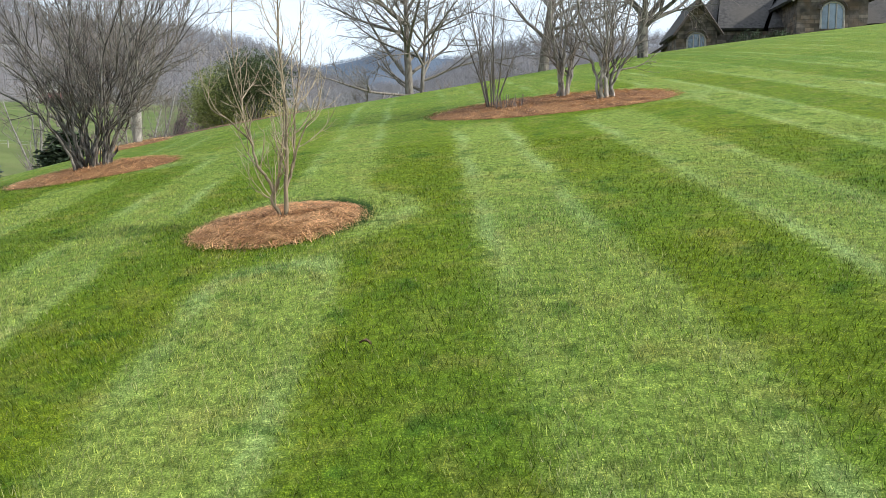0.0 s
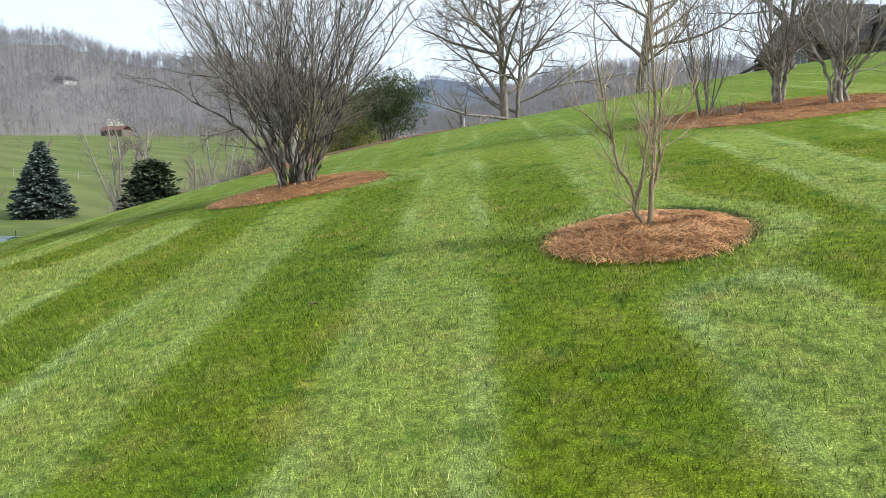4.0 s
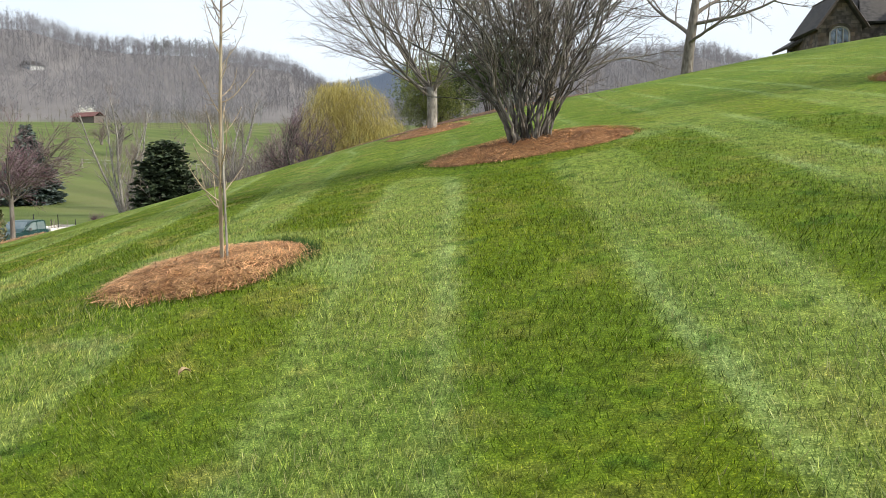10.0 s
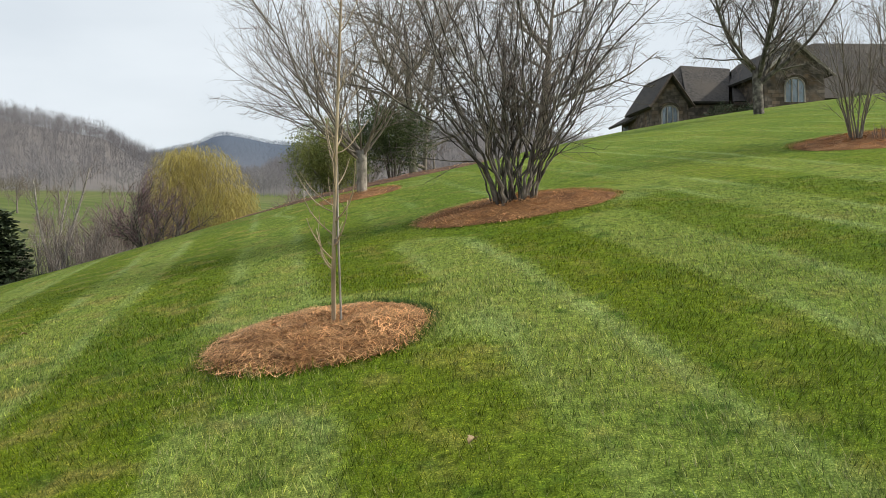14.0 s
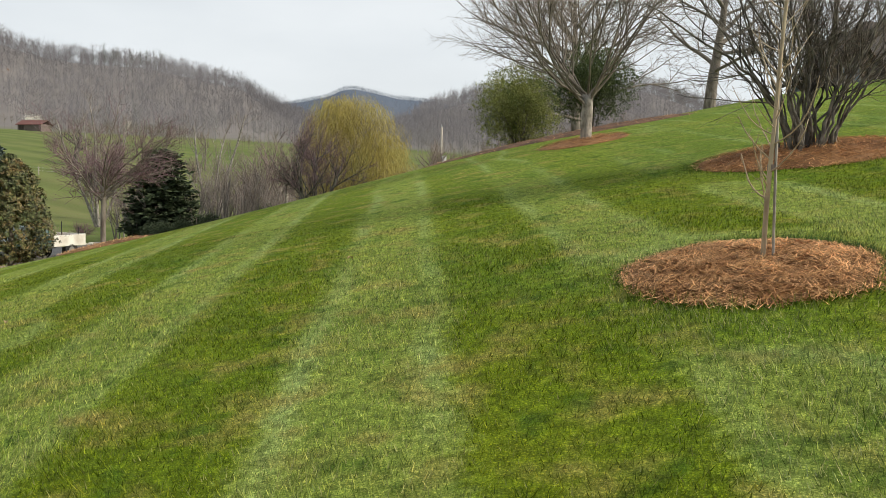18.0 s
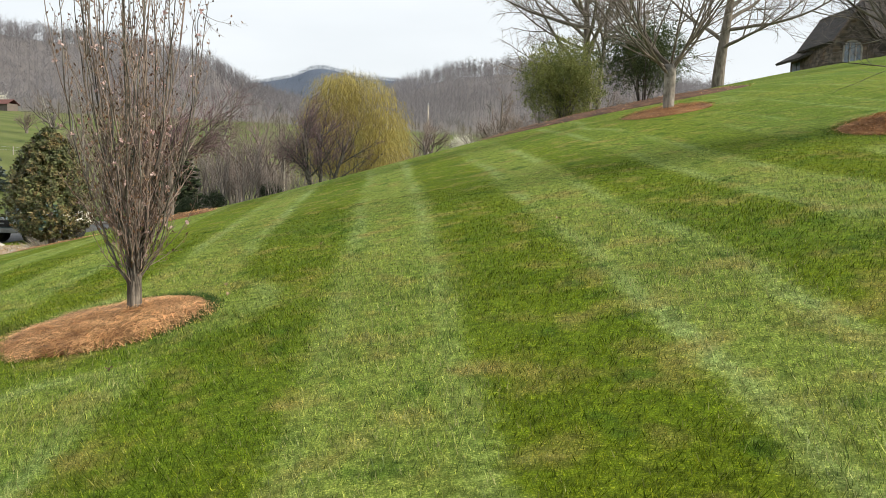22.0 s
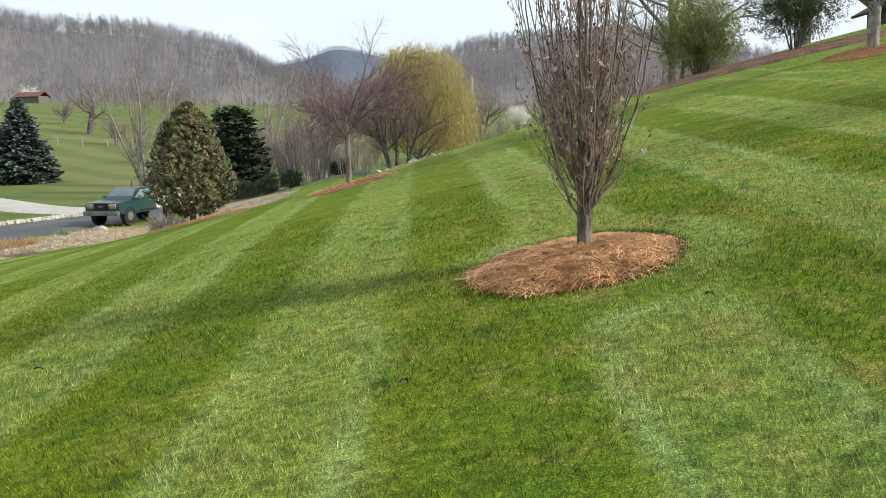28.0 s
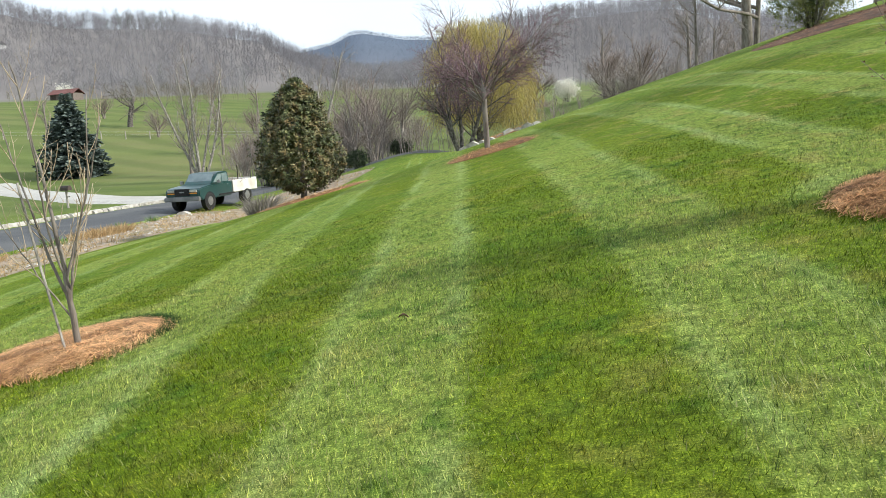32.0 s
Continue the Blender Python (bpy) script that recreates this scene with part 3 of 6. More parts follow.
# ---------------------------------------------------------------- mulch beds
def mulch_bed(cx, cy, rx, ry, label, strands=1500, turn=0.0, rise=0.065, seed=1, group="mulch beds", mound=None):
    r = random.Random(seed)
    bed = thing("mulch_bed", (cx, cy, H(cx, cy)), label, "mulch bed", group)
    z0 = H(cx, cy)
    ct, st = math.cos(radians(turn)), math.sin(radians(turn))
    wig = [(r.uniform(0.004, 0.012), r.randint(2, 9), r.uniform(0, 6.3)) for _ in range(5)]

    def edge(q):
        return 1 + sum(a * math.sin(k * q + p) for a, k, p in wig)

    def top(f, q):
        """A place on the bed: f from the middle (0) to the rim (1)."""
        x, y = math.cos(q) * rx * f * edge(q), math.sin(q) * ry * f * edge(q)
        x, y = x * ct - y * st, x * st + y * ct
        lift = rise * (1 - f**4) + (0.024 * noise.noise((x * 4 + cx, y * 4 + cy, 0)) + 0.018 * noise.noise((x * 11 + cx, y * 11 + cy, 3))) * (1 - f**6)
        if f > 0.985:
            lift = -0.05
        return Vector((x, y, H(cx + x, cy + y) - z0 + lift))
    g = Geo()
    rings, k = (0.0, 0.1, 0.2, 0.3, 0.4, 0.5, 0.6, 0.68, 0.75, 0.82, 0.88, 0.93, 0.97, 1.0), 56
    for f in rings:
        for j in range(k):
            g.v.append(top(f, 2 * math.pi * j / k))
    for i in range(len(rings) - 1):
        for j in range(k):
            a, b = i * k + j, i * k + (j + 1) % k
            g.f.append((a, b, b + k, a + k))
    part("straw_mound", g, mound or M_STRAW, bed, smooth=True)
    s = Geo()
    for _ in range(strands):
        f, q = math.sqrt(r.random()) * 1.03, r.uniform(0, 2 * math.pi)
        p = top(min(f, 0.98), q) * (f / min(f, 0.98) if f > 0.98 else 1.0) + Vector((0, 0, r.uniform(0.0, 0.025)))
        a = r.uniform(0, 2 * math.pi)
        d = Vector((math.cos(a), math.sin(a), r.uniform(-0.12, 0.22))).normalized()
        w = Vector((-d.y, d.x, 0)) * r.uniform(0.0012, 0.0027) * (1 + 0.3 * rx)
        ln = r.uniform(0.10, 0.26)
        m = p + Vector((0, 0, r.uniform(0.004, 0.02)))
        b = len(s.v)
        s.v += [p - d * ln / 2 - w, p - d * ln / 2 + w, m + w, m - w, p + d * ln / 2]
        s.f += [(b, b + 1, b + 2, b + 3), (b + 3, b + 2, b + 4)]
    tagged(part("pine_straw", s, M_STRAW_NEEDLE, bed, "loose rust-brown pine needles"), kind="stuff")
    return bed


# ---------------------------------------------------------------- bare trees
def limb(geo, p, d, length, r0, r1, segs, r, wander, lift, sides):
    """One branch; gives its points, radii and end direction."""
    pts, rad = [p.copy()], [r0]
    step = length / segs
    for i in range(segs):
        d = (d + unit(r) * wander + Vector((0, 0, lift))).normalized()
        p = p + d * step
        pts.append(p.copy())
        rad.append(r0 + (r1 - r0) * (i + 1) / segs)
    geo.tube(pts, rad, sides)
    return pts, rad, d


def offshoot(d, r, angle):
    s = d.cross(unit(r))
    while s.length < 0.1:
        s = d.cross(unit(r))
    return (d * math.cos(angle) + s.normalized() * math.sin(angle)).normalized()


def branch_out(levels, geos, p, d, length, r0, r, level=0, own=None):
    """Grows a branch with its offshoots. levels: dicts for each order; own: takes the branches that stand as parts."""
    q = levels[level]
    if own is not None and q.get("own"):
        geos = list(geos)
        geos[q["geo"]] = Geo()
        own.append((q["own"], geos[q["geo"]], q["geo"]))
    g = geos[q["geo"]]
    pts, rad, end = limb(g, p, d, length, r0, r0 * q["taper"], q["segs"], r, q["wander"], q["lift"], q["sides"])
    if level + 1 >= len(levels):
        return
    c = levels[level + 1]
    count = max(1, round(c["count"] * r.uniform(0.75, 1.25) * (length / q["length"]) ** 0.7))
    for i in range(count):
        f = c["from"] + (1 - c["from"]) * (i + r.random()) / count
        f = min(f, 0.99)
        k = f * (len(pts) - 1)
        i0 = int(k)
        pp = pts[i0].lerp(pts[i0 + 1], k - i0)
        dd = (pts[i0 + 1] - pts[i0]).normalized()
        ln = c["length"] * r.uniform(0.65, 1.2) * (1 - c["shrink"] * f)
        rr = min(rad[i0] * 0.75, c["radius"] * r.uniform(0.75, 1.2) * (1 - 0.4 * f))
        branch_out(levels, geos, pp, offshoot(dd, r, radians(c["angle"] * r.uniform(0.7, 1.25))), ln, rr, r, level + 1, own)


def bare_tree(name, at, label, stems, levels, mats, seed, category="tree", group="", sink=0.08):
    """stems: (dx, dy, lean x, lean y, length, radius) for each trunk."""
    r = random.Random(seed)
    z = H(*at)
    ob = thing(name, (at[0], at[1], z), label, category, group)
    names = ("trunk", "branchwork", "twig_spray")
    geos, own = [Geo(), Geo(), Geo()], []
    for dx, dy, lx, ly, ln, rad in stems:
        base = Vector((dx, dy, H(at[0] + dx, at[1] + dy) - z - sink))
        branch_out(levels, geos, base, Vector((lx, ly, 1)).normalized(), ln, rad, r, 0, own)
    for nm, g, m in zip(names, geos, mats):
        if g.f:
            ob_part = part(nm, g, m, ob, smooth=True)
            if nm != "trunk":
                tagged(ob_part, kind="stuff")
    for nm, g, i in own:
        part(nm, g, mats[i], ob, smooth=True)
    return ob


def eased(pts, steps=4):
    """Points along a smooth line through those given."""
    out = []
    for i in range(len(pts) - 1):
        p0, p1, p2, p3 = pts[max(i - 1, 0)], pts[i], pts[i + 1], pts[min(i + 2, len(pts) - 1)]
        for k in range(steps):
            t = k / steps
            out.append(0.5 * ((2 * p1) + (p2 - p0) * t + (2 * p0 - 5 * p1 + 4 * p2 - p3) * t * t + (3 * p1 - p0 - 3 * p2 + p3) * t**3))
    return out + [pts[-1]]


def guided(levels, geos, pts, r0, r1, r, own, crook=0.012, name="stem", sides=7):
    """A main stem along given points, with its offshoots."""
    line = [p + unit(r) * crook * (0 if i == 0 else 1) for i, p in enumerate(eased(pts))]
    k = len(line)
    rad = [(r0 + (r1 - r0) * (i / (k - 1)) ** 0.8) * r.uniform(0.93, 1.07) for i in range(k)]
    g = Geo()
    g.tube(line, rad, sides)
    own.append((name, g, 0))
    c = levels[0]
    length = sum((line[i + 1] - line[i]).length for i in range(k - 1))
    count = max(1, round(c["count"] * length * r.uniform(0.85, 1.15)))
    for i in range(count):
        f = min(c["from"] + (1 - c["from"]) * (i + r.random()) / count, 0.985)
        q = f * (k - 1)
        i0 = int(q)
        d = (line[i0 + 1] - line[i0]).normalized()
        ln = c["length"] * r.uniform(0.6, 1.2) * (1 - c["shrink"] * f)
        branch_out(levels, geos, line[i0].lerp(line[i0 + 1], q - i0), offshoot(d, r, radians(c["angle"] * r.uniform(0.65, 1.3))), ln, min(rad[i0] * 0.7, c["radius"] * r.uniform(0.75, 1.2)), r, 0, own)


def guided_tree(name, at, label, guides, levels, mats, seed, category="tree", group="", crook=0.012, sides=7):
    """guides: points from the foot up, with the radius at the foot and at the tip."""
    r = random.Random(seed)
    z = H(*at)
    ob = thing(name, (at[0], at[1], z), label, category, group)
    geos, own = [Geo(), Geo(), Geo()], []
    for pts, ra, rb in guides:
        guided(levels, geos, [Vector(p) for p in pts], ra, rb, r, own, crook, sides=sides)
    for nm, g, m in zip(("trunk", "branchwork", "twig_spray"), geos, mats):
        if g.f:
            tagged(part(nm, g, m, ob, smooth=True), kind="stuff")
    for nm, g, i in own:
        part(nm, g, mats[i], ob, smooth=True)
    return ob


def order(geo, length, count, radius, angle, start, segs, wander, lift, sides, taper=0.35, shrink=0.5, own=""):
    return {"geo": geo, "length": length, "count": count, "radius": radius, "angle": angle, "from": start, "segs": segs, "wander": wander, "lift": lift, "sides": sides, "taper": taper, "shrink": shrink, "own": own}


def mesh_np(name, verts, faces):
    """A mesh from arrays: points, and faces of one size."""
    me = bpy.data.meshes.new(name)
    n, k = faces.shape
    me.vertices.add(len(verts))
    me.vertices.foreach_set("co", np.asarray(verts, np.float32).ravel())
    me.loops.add(n * k)
    me.loops.foreach_set("vertex_index", faces.astype(np.int32).ravel())
    me.polygons.add(n)
    me.polygons.foreach_set("loop_start", np.arange(0, n * k, k, dtype=np.int32))
    me.update(calc_edges=True)
    return me


# ---------------------------------------------------------------- mulch beds of the lawn
STRAW_LABEL = "round bed of rust-brown pine straw mulch in the mown lawn"
mulch_bed(2.40, 6.62, 0.83, 0.86, STRAW_LABEL, 9500, seed=11)
mulch_bed(-2.35, 12.35, 1.45, 1.1, "wide oval bed of rust-brown pine straw round a shrub", 6000, seed=12)
mulch_bed(5.5, 14.6, 2.35, 1.5, "long oval bed of rust-brown pine straw under three shrubs", 6500, seed=13)
mulch_bed(-4.35, 18.3, 0.9, 0.82, STRAW_LABEL, 1500, seed=14)
mulch_bed(-4.98, 7.0, 0.79, 0.76, STRAW_LABEL, 9500, seed=15)
mulch_bed(-11.7, 8.3, 0.78, 0.74, STRAW_LABEL, 9500, seed=16)
mulch_bed(-18.75, 9.35, 0.88, 0.8, STRAW_LABEL, 9500, seed=17)
mulch_bed(-14.6, 19.6, 0.95, 0.8, STRAW_LABEL, 1200, seed=18)
mulch_bed(-19.4, 25.0, 1.6, 1.2, "mulch bed of brown pine straw under the magnolia", 900, seed=19)
mulch_bed(-4.2, 23.7, 3.7, 3.0, "long bank of dark brown mulch along the lawn's crest", 900, turn=10, seed=20, mound=M_MULCH)

# ---------------------------------------------------------------- shrubs and trees on the lawn
r0 = random.Random(5)
guides = []
for i in range(36):
    a, f = i * 2.4 + r0.uniform(-0.5, 0.5), ((i + 0.5) / 36) ** 0.6 * r0.uniform(0.7, 1.15)
    tall = r0.uniform(3.3, 4.7) * (1 - 0.12 * f)
    ca, sa = math.cos(a), 0.85 * math.sin(a)
    line = []
    for h, out in ((-0.06, 0.29), (0.25, 0.37), (0.7, 0.60), (1.25, 1.02), (2.0, 1.62), (2.9, 2.25), (tall, 2.9)):
        j = 0.05 + 0.085 * max(h, 0) ** 0.7
        line.append((f * out * ca + r0.uniform(-j, j), f * out * sa + r0.uniform(-j, j), h))
    guides.append((line, r0.uniform(0.013, 0.031), 0.005))
# stems that stand out to either side
guides += [(((-0.22, -0.05, -0.05), (-0.34, -0.1, 0.32), (-0.62, -0.14, 0.72), (-1.1, -0.2, 1.12), (-1.75, -0.25, 1.5), (-2.25, -0.3, 1.8)), 0.034, 0.007),
           (((-0.2, 0.08, -0.05), (-0.32, 0.1, 0.4), (-0.7, 0.2, 1.0), (-1.2, 0.25, 1.7), (-1.8, 0.3, 2.5)), 0.030, 0.006),
           (((0.24, -0.06, -0.05), (0.40, -0.1, 0.45), (0.66, -0.14, 0.95), (0.98, -0.18, 1.5), (1.15, -0.2, 2.0)), 0.020, 0.006),
           (((0.2, 0.1, -0.05), (0.34, 0.15, 0.55), (0.72, 0.2, 1.25), (1.3, 0.25, 2.0), (2.0, 0.3, 2.7)), 0.028, 0.006)]
guided_tree("many_stemmed_shrub", (-2.37, 12.4), "large leafless many-stemmed shrub with dark grey stems in pine straw", guides,
            [order(1, 1.35, 2.1, 0.0115, 36, 0.3, 7, 0.17, 0.05, 4, 0.3, 0.35), order(1, 0.7, 6, 0.0058, 38, 0.12, 4, 0.16, 0.03, 3), order(2, 0.34, 5, 0.0036, 40, 0.15, 3, 0.18, 0.01, 3)],
            (M_BARK_DARK, M_BARK_DARK, M_TWIG), 21, "shrub", crook=0.022)

# small crape myrtle in the first bed
guided_tree("young_crape_myrtle", (2.42, 6.72), "young leafless crape myrtle with tan stems in a pine straw bed",
            [(((-0.01, 0, -0.06), (-0.05, 0.0, 0.10), (-0.12, 0.01, 0.21), (-0.065, 0.03, 0.40), (-0.04, 0.03, 0.55), (0.0, 0.04, 0.85), (0.01, 0.05, 1.2), (-0.03, 0.06, 1.8)), 0.024, 0.004),
             (((-0.09, 0.02, 0.28), (-0.16, 0.0, 0.44), (-0.25, -0.02, 0.57), (-0.30, -0.03, 0.80), (-0.36, -0.04, 1.03), (-0.41, -0.05, 1.35), (-0.45, -0.06, 1.75), (-0.42, -0.06, 2.6)), 0.020, 0.003),
             (((0.012, 0.01, -0.06), (0.03, 0.0, 0.40), (0.05, -0.02, 0.78), (0.04, -0.03, 1.23), (0.0, -0.03, 1.65), (-0.01, -0.02, 2.05), (0.02, 0.0, 3.1)), 0.026, 0.005),
             (((0.028, 0.0, 0.33), (0.10, 0.05, 0.63), (0.11, 0.08, 1.03), (0.13, 0.1, 1.28), (0.17, 0.12, 1.65), (0.17, 0.12, 2.5)), 0.017, 0.003),
             (((0.09, 0.04, 0.53), (0.20, 0.02, 0.88), (0.34, 0.0, 1.07), (0.40, 0.0, 1.40)), 0.011, 0.003),
             (((-0.305, -0.03, 0.80), (-0.50, -0.05, 0.99), (-0.67, -0.07, 1.10), (-0.76, -0.08, 1.35)), 0.010, 0.003),
             (((-0.11, 0.01, 0.22), (-0.19, -0.03, 0.27), (-0.30, -0.06, 0.36)), 0.007, 0.002)],
            [order(1, 0.62, 6.0, 0.0068, 48, 0.16, 7, 0.16, 0.2, 5, 0.35, 0.35), order(1, 0.30, 4, 0.0042, 50, 0.15, 4, 0.16, 0.18, 4), order(2, 0.12, 4, 0.003, 50, 0.15, 3, 0.2, 0.1, 3)],
            (M_BARK_OLIVE, M_BARK_TAN, M_BARK_TAN), 22, crook=0.007)

# three shrubs of the upper bed
bare_tree("upright_shrub", (4.35, 14.7), "leafless upright shrub with thin grey-brown stems", [(0.05 * math.cos(i * 2.4), 0.05 * math.sin(i * 2.4), (0.12 + 0.36 * (i % 4) / 3) * math.cos(i * 2.4), (0.1 + 0.3 * (i % 3) / 2) * math.sin(i * 2.4), 1.9 + 0.14 * (i % 5), 0.017) for i in range(10)],
          [order(0, 2.1, 1, 0.02, 0, 0, 8, 0.12, 0.03, 5, 0.3, own="stem"), order(1, 0.95, 8, 0.008, 34, 0.2, 5, 0.13, 0.06, 4), order(1, 0.45, 6, 0.0045, 34, 0.2, 4, 0.14, 0.05, 3), order(2, 0.16, 3, 0.003, 40, 0.2, 2, 0.14, 0.04, 3)], (M_BARK, M_BARK, M_TWIG_GREY), 23, "shrub")
for bx, by, hh, sd, lean in ((6.45, 14.25, 3.5, 24, 0.25), (5.75, 15.3, 3.0, 25, 0.0)):
    rc = random.Random(sd)
    guides = []
    for i in range(8):
        a, f = i * 2.4 + sd, (0.25, 0.55, 0.8, 1.0)[i % 4]
        line = []
        for h, out in ((-0.06, 0.10), (0.35, 0.16), (0.8, 0.32), (1.4, 0.62), (2.2, 0.95), (hh * (0.85 + 0.06 * (i % 3)), 1.25)):
            j = 0.02 + 0.06 * max(h, 0)
            line.append((f * out * math.cos(a) + lean * 0.1 * max(h, 0) + rc.uniform(-j, j), f * out * math.sin(a) + rc.uniform(-j, j), h))
        guides.append((line, rc.uniform(0.03, 0.052), 0.006))
    guided_tree("crape_myrtle", (bx, by), "leafless many-trunked crape myrtle with pale peeling bark", guides,
                [order(1, 1.15, 3.6, 0.014, 42, 0.22, 7, 0.18, 0.08, 4, 0.3, 0.3), order(1, 0.55, 6, 0.0065, 42, 0.15, 4, 0.17, 0.05, 3), order(2, 0.24, 6, 0.0042, 42, 0.15, 2, 0.16, 0.03, 3)],
                (M_BARK_PALE, M_BARK, M_TWIG_GREY), sd, "tree", "crape myrtles of the upper bed", crook=0.035)
stub = thing("cut_back_perennial", (4.7, 14.35, H(4.7, 14.35)), "clump of short dead brown stems cut back in mulch", "plant")
g = Geo()
for i in range(26):
    a = i * 2.4
    p = Vector((0.24 * math.sin(i * 1.7), 0.12 * math.cos(a), -0.02))
    g.tube([p, p + Vector((0.05 * math.cos(a), 0.05 * math.sin(a), 0.19 + 0.06 * (i % 3)))], [0.008, 0.005], 4)
tagged(part("dead_stalks", g, M_TWIG_RED, stub), kind="stuff")

# maple with the pale trunk
bare_tree("maple_tree", (-4.29, 18.44), "leafless spreading maple with a short pale grey trunk", [(0, 0, 0.0, 0.0, 1.0, 0.112)],
          [order(0, 1.0, 1, 0.112, 0, 0, 4, 0.03, 0.02, 10, 1.0), order(1, 4.2, 11, 0.038, 52, 0.76, 11, 0.14, 0.085, 7, 0.2, 0.05, own="limb"), order(1, 2.4, 10, 0.022, 38, 0.12, 7, 0.11, 0.06, 5, 0.25), order(1, 1.1, 8, 0.008, 38, 0.12, 5, 0.13, 0.04, 3), order(2, 0.45, 7, 0.0046, 40, 0.12, 2, 0.12, 0.02, 3)],
          (M_BARK_PALE, M_BARK, M_TWIG), 31)

# thin sapling with its cane
sap = bare_tree("ginkgo_sapling", (-4.877, 7.06), "thin young leafless tree tied to a bamboo cane", [(0, 0, 0.0, 0.0, 4.1, 0.0175)],
                [order(0, 4.1, 1, 0.0175, 0, 0, 18, 0.03, 0.06, 7, 0.22), order(1, 0.55, 78, 0.0068, 68, 0.10, 7, 0.14, 0.17, 4, own="limb"), order(2, 0.10, 7, 0.004, 55, 0.15, 2, 0.2, 0.05, 3)], (M_BARK_TAN, M_BARK_TAN, M_BARK_OLIVE), 32)
cane = Geo()
cane.tube([Vector((0.06, -0.03, -0.1)), Vector((0.05, -0.02, 0.7)), Vector((0.055, -0.01, 1.25))], [0.009, 0.009, 0.008], 6)
part("bamboo_cane", cane, M_BARK_PALE, sap, "pale bamboo cane")
tie = Geo()
tie.tube([Vector((0.03, 0, 0.62)), Vector((0.03, 0, 0.66))], [0.027, 0.027], 8)
part("tree_tie", tie, M_TWIG, sap, "dark tree tie")

# columnar pear
r0 = random.Random(9)
pear = thing("columnar_pear_tree", (-11.57, 8.53, H(-11.57, 8.53)), "narrow columnar flowering pear with reddish buds in pine straw", "tree")
lv = [order(1, 0.62, 4.4, 0.0048, 30, 0.10, 6, 0.10, 0.15, 4, 0.35, 0.4), order(2, 0.11, 7, 0.0042, 44, 0.08, 2, 0.12, 0.12, 3, 0.7)]
geos, own = [Geo(), Geo(), Geo()], []
# trunk of stems grown together
for i in range(7):
    a = i * 0.9
    geos[0].tube([Vector((0.034 * w * math.cos(a + tw), 0.034 * w * math.sin(a + tw), h)) for h, w, tw in ((-0.1, 1.7, 0), (0.0, 1.25, 0.05), (0.12, 1.0, 0.15), (0.28, 0.95, 0.25), (0.42, 1.15, 0.35), (0.6, 1.4, 0.4), (0.8, 1.2, 0.4))], [0.034, 0.031, 0.027, 0.026, 0.024, 0.018, 0.008], 8)
guided(lv, geos, [Vector((0, 0, 0.2)), Vector((-0.01, 0, 0.7)), Vector((-0.03, 0.01, 1.5)), Vector((-0.05, 0, 2.6)), Vector((-0.06, 0, 4.4))], 0.034, 0.006, r0, own, 0.008)
for i in range(36):
    a = i * 2.4 + r0.uniform(-0.4, 0.4)
    f = math.sqrt((i + 1) / 36) * r0.uniform(0.8, 1.12)
    low = r0.uniform(0.22, 0.62) if i % 3 else r0.uniform(0.5, 1.3)
    ca, sa = math.cos(a), math.sin(a)
    top = low + r0.uniform(2.2, 3.3) * (1.1 - 0.25 * f)
    foot = 0.045
    line = [Vector((foot * ca, foot * sa, low))]
    for h, out in ((0.16, 0.16), (0.42, 0.27), (0.85, 0.42), (1.4, 0.55), (2.1, 0.62), (top - low, 0.64)):
        if h <= top - low:
            j = 0.012 + 0.02 * h
            line.append(Vector((f * out * ca + r0.uniform(-j, j), f * out * sa + r0.uniform(-j, j), low + h)))
    guided(lv, geos, line, r0.uniform(0.0095, 0.017) - 0.003 * f, 0.003, r0, own, 0.008, sides=5)
for i in range(16):
    a = i * 2.4 + 1.1
    low, f = r0.uniform(0.25, 0.7), r0.uniform(0.5, 1.0)
    ca, sa = math.cos(a), math.sin(a)
    guided(lv, geos, [Vector((0.045 * ca, 0.045 * sa, low)), Vector((0.19 * f * ca, 0.19 * f * sa, low + 0.15)), Vector((0.33 * f * ca, 0.33 * f * sa, low + 0.45)), Vector((0.38 * f * ca, 0.38 * f * sa, low + r0.uniform(0.7, 1.3)))], 0.007, 0.002, r0, own, 0.012, sides=4)
part("trunk", geos[0], M_BARK_PEAR, pear, "short trunk of stems grown together", smooth=True)
for k, (nm, gg, i) in enumerate(own):
    part(nm, gg, (M_BARK_PEAR, M_TWIG_RED, M_BARK_DARK)[k % 3], pear, smooth=True)
tagged(part("branchwork", geos[1], M_TWIG_RED, pear), kind="stuff")
tagged(part("twig_spray", geos[2], M_TWIG_RED, pear), kind="stuff")
buds, bloom = Geo(), Geo()
for i, v in enumerate(geos[2].v[::7]):
    if r0.random() < 0.85:
        d = (unit(r0) + Vector((0, 0, 1.2))).normalized()
        s = d.cross(unit(r0)).normalized()
        buds.leaf(v, d, s, r0.uniform(0.02, 0.042), 0.016)
    elif r0.random() < 0.22:
        for _ in range(5):
            d = unit(r0)
            bloom.leaf(v, d, d.cross(unit(r0)).normalized(), 0.03, 0.026)
tagged(part("leaf_bud", buds, M_BUD, pear, "dark red and olive leaf buds"), kind="stuff")
tagged(part("blossom", bloom, M_BLOSSOM, pear, "few pale pink blossoms"), kind="stuff")

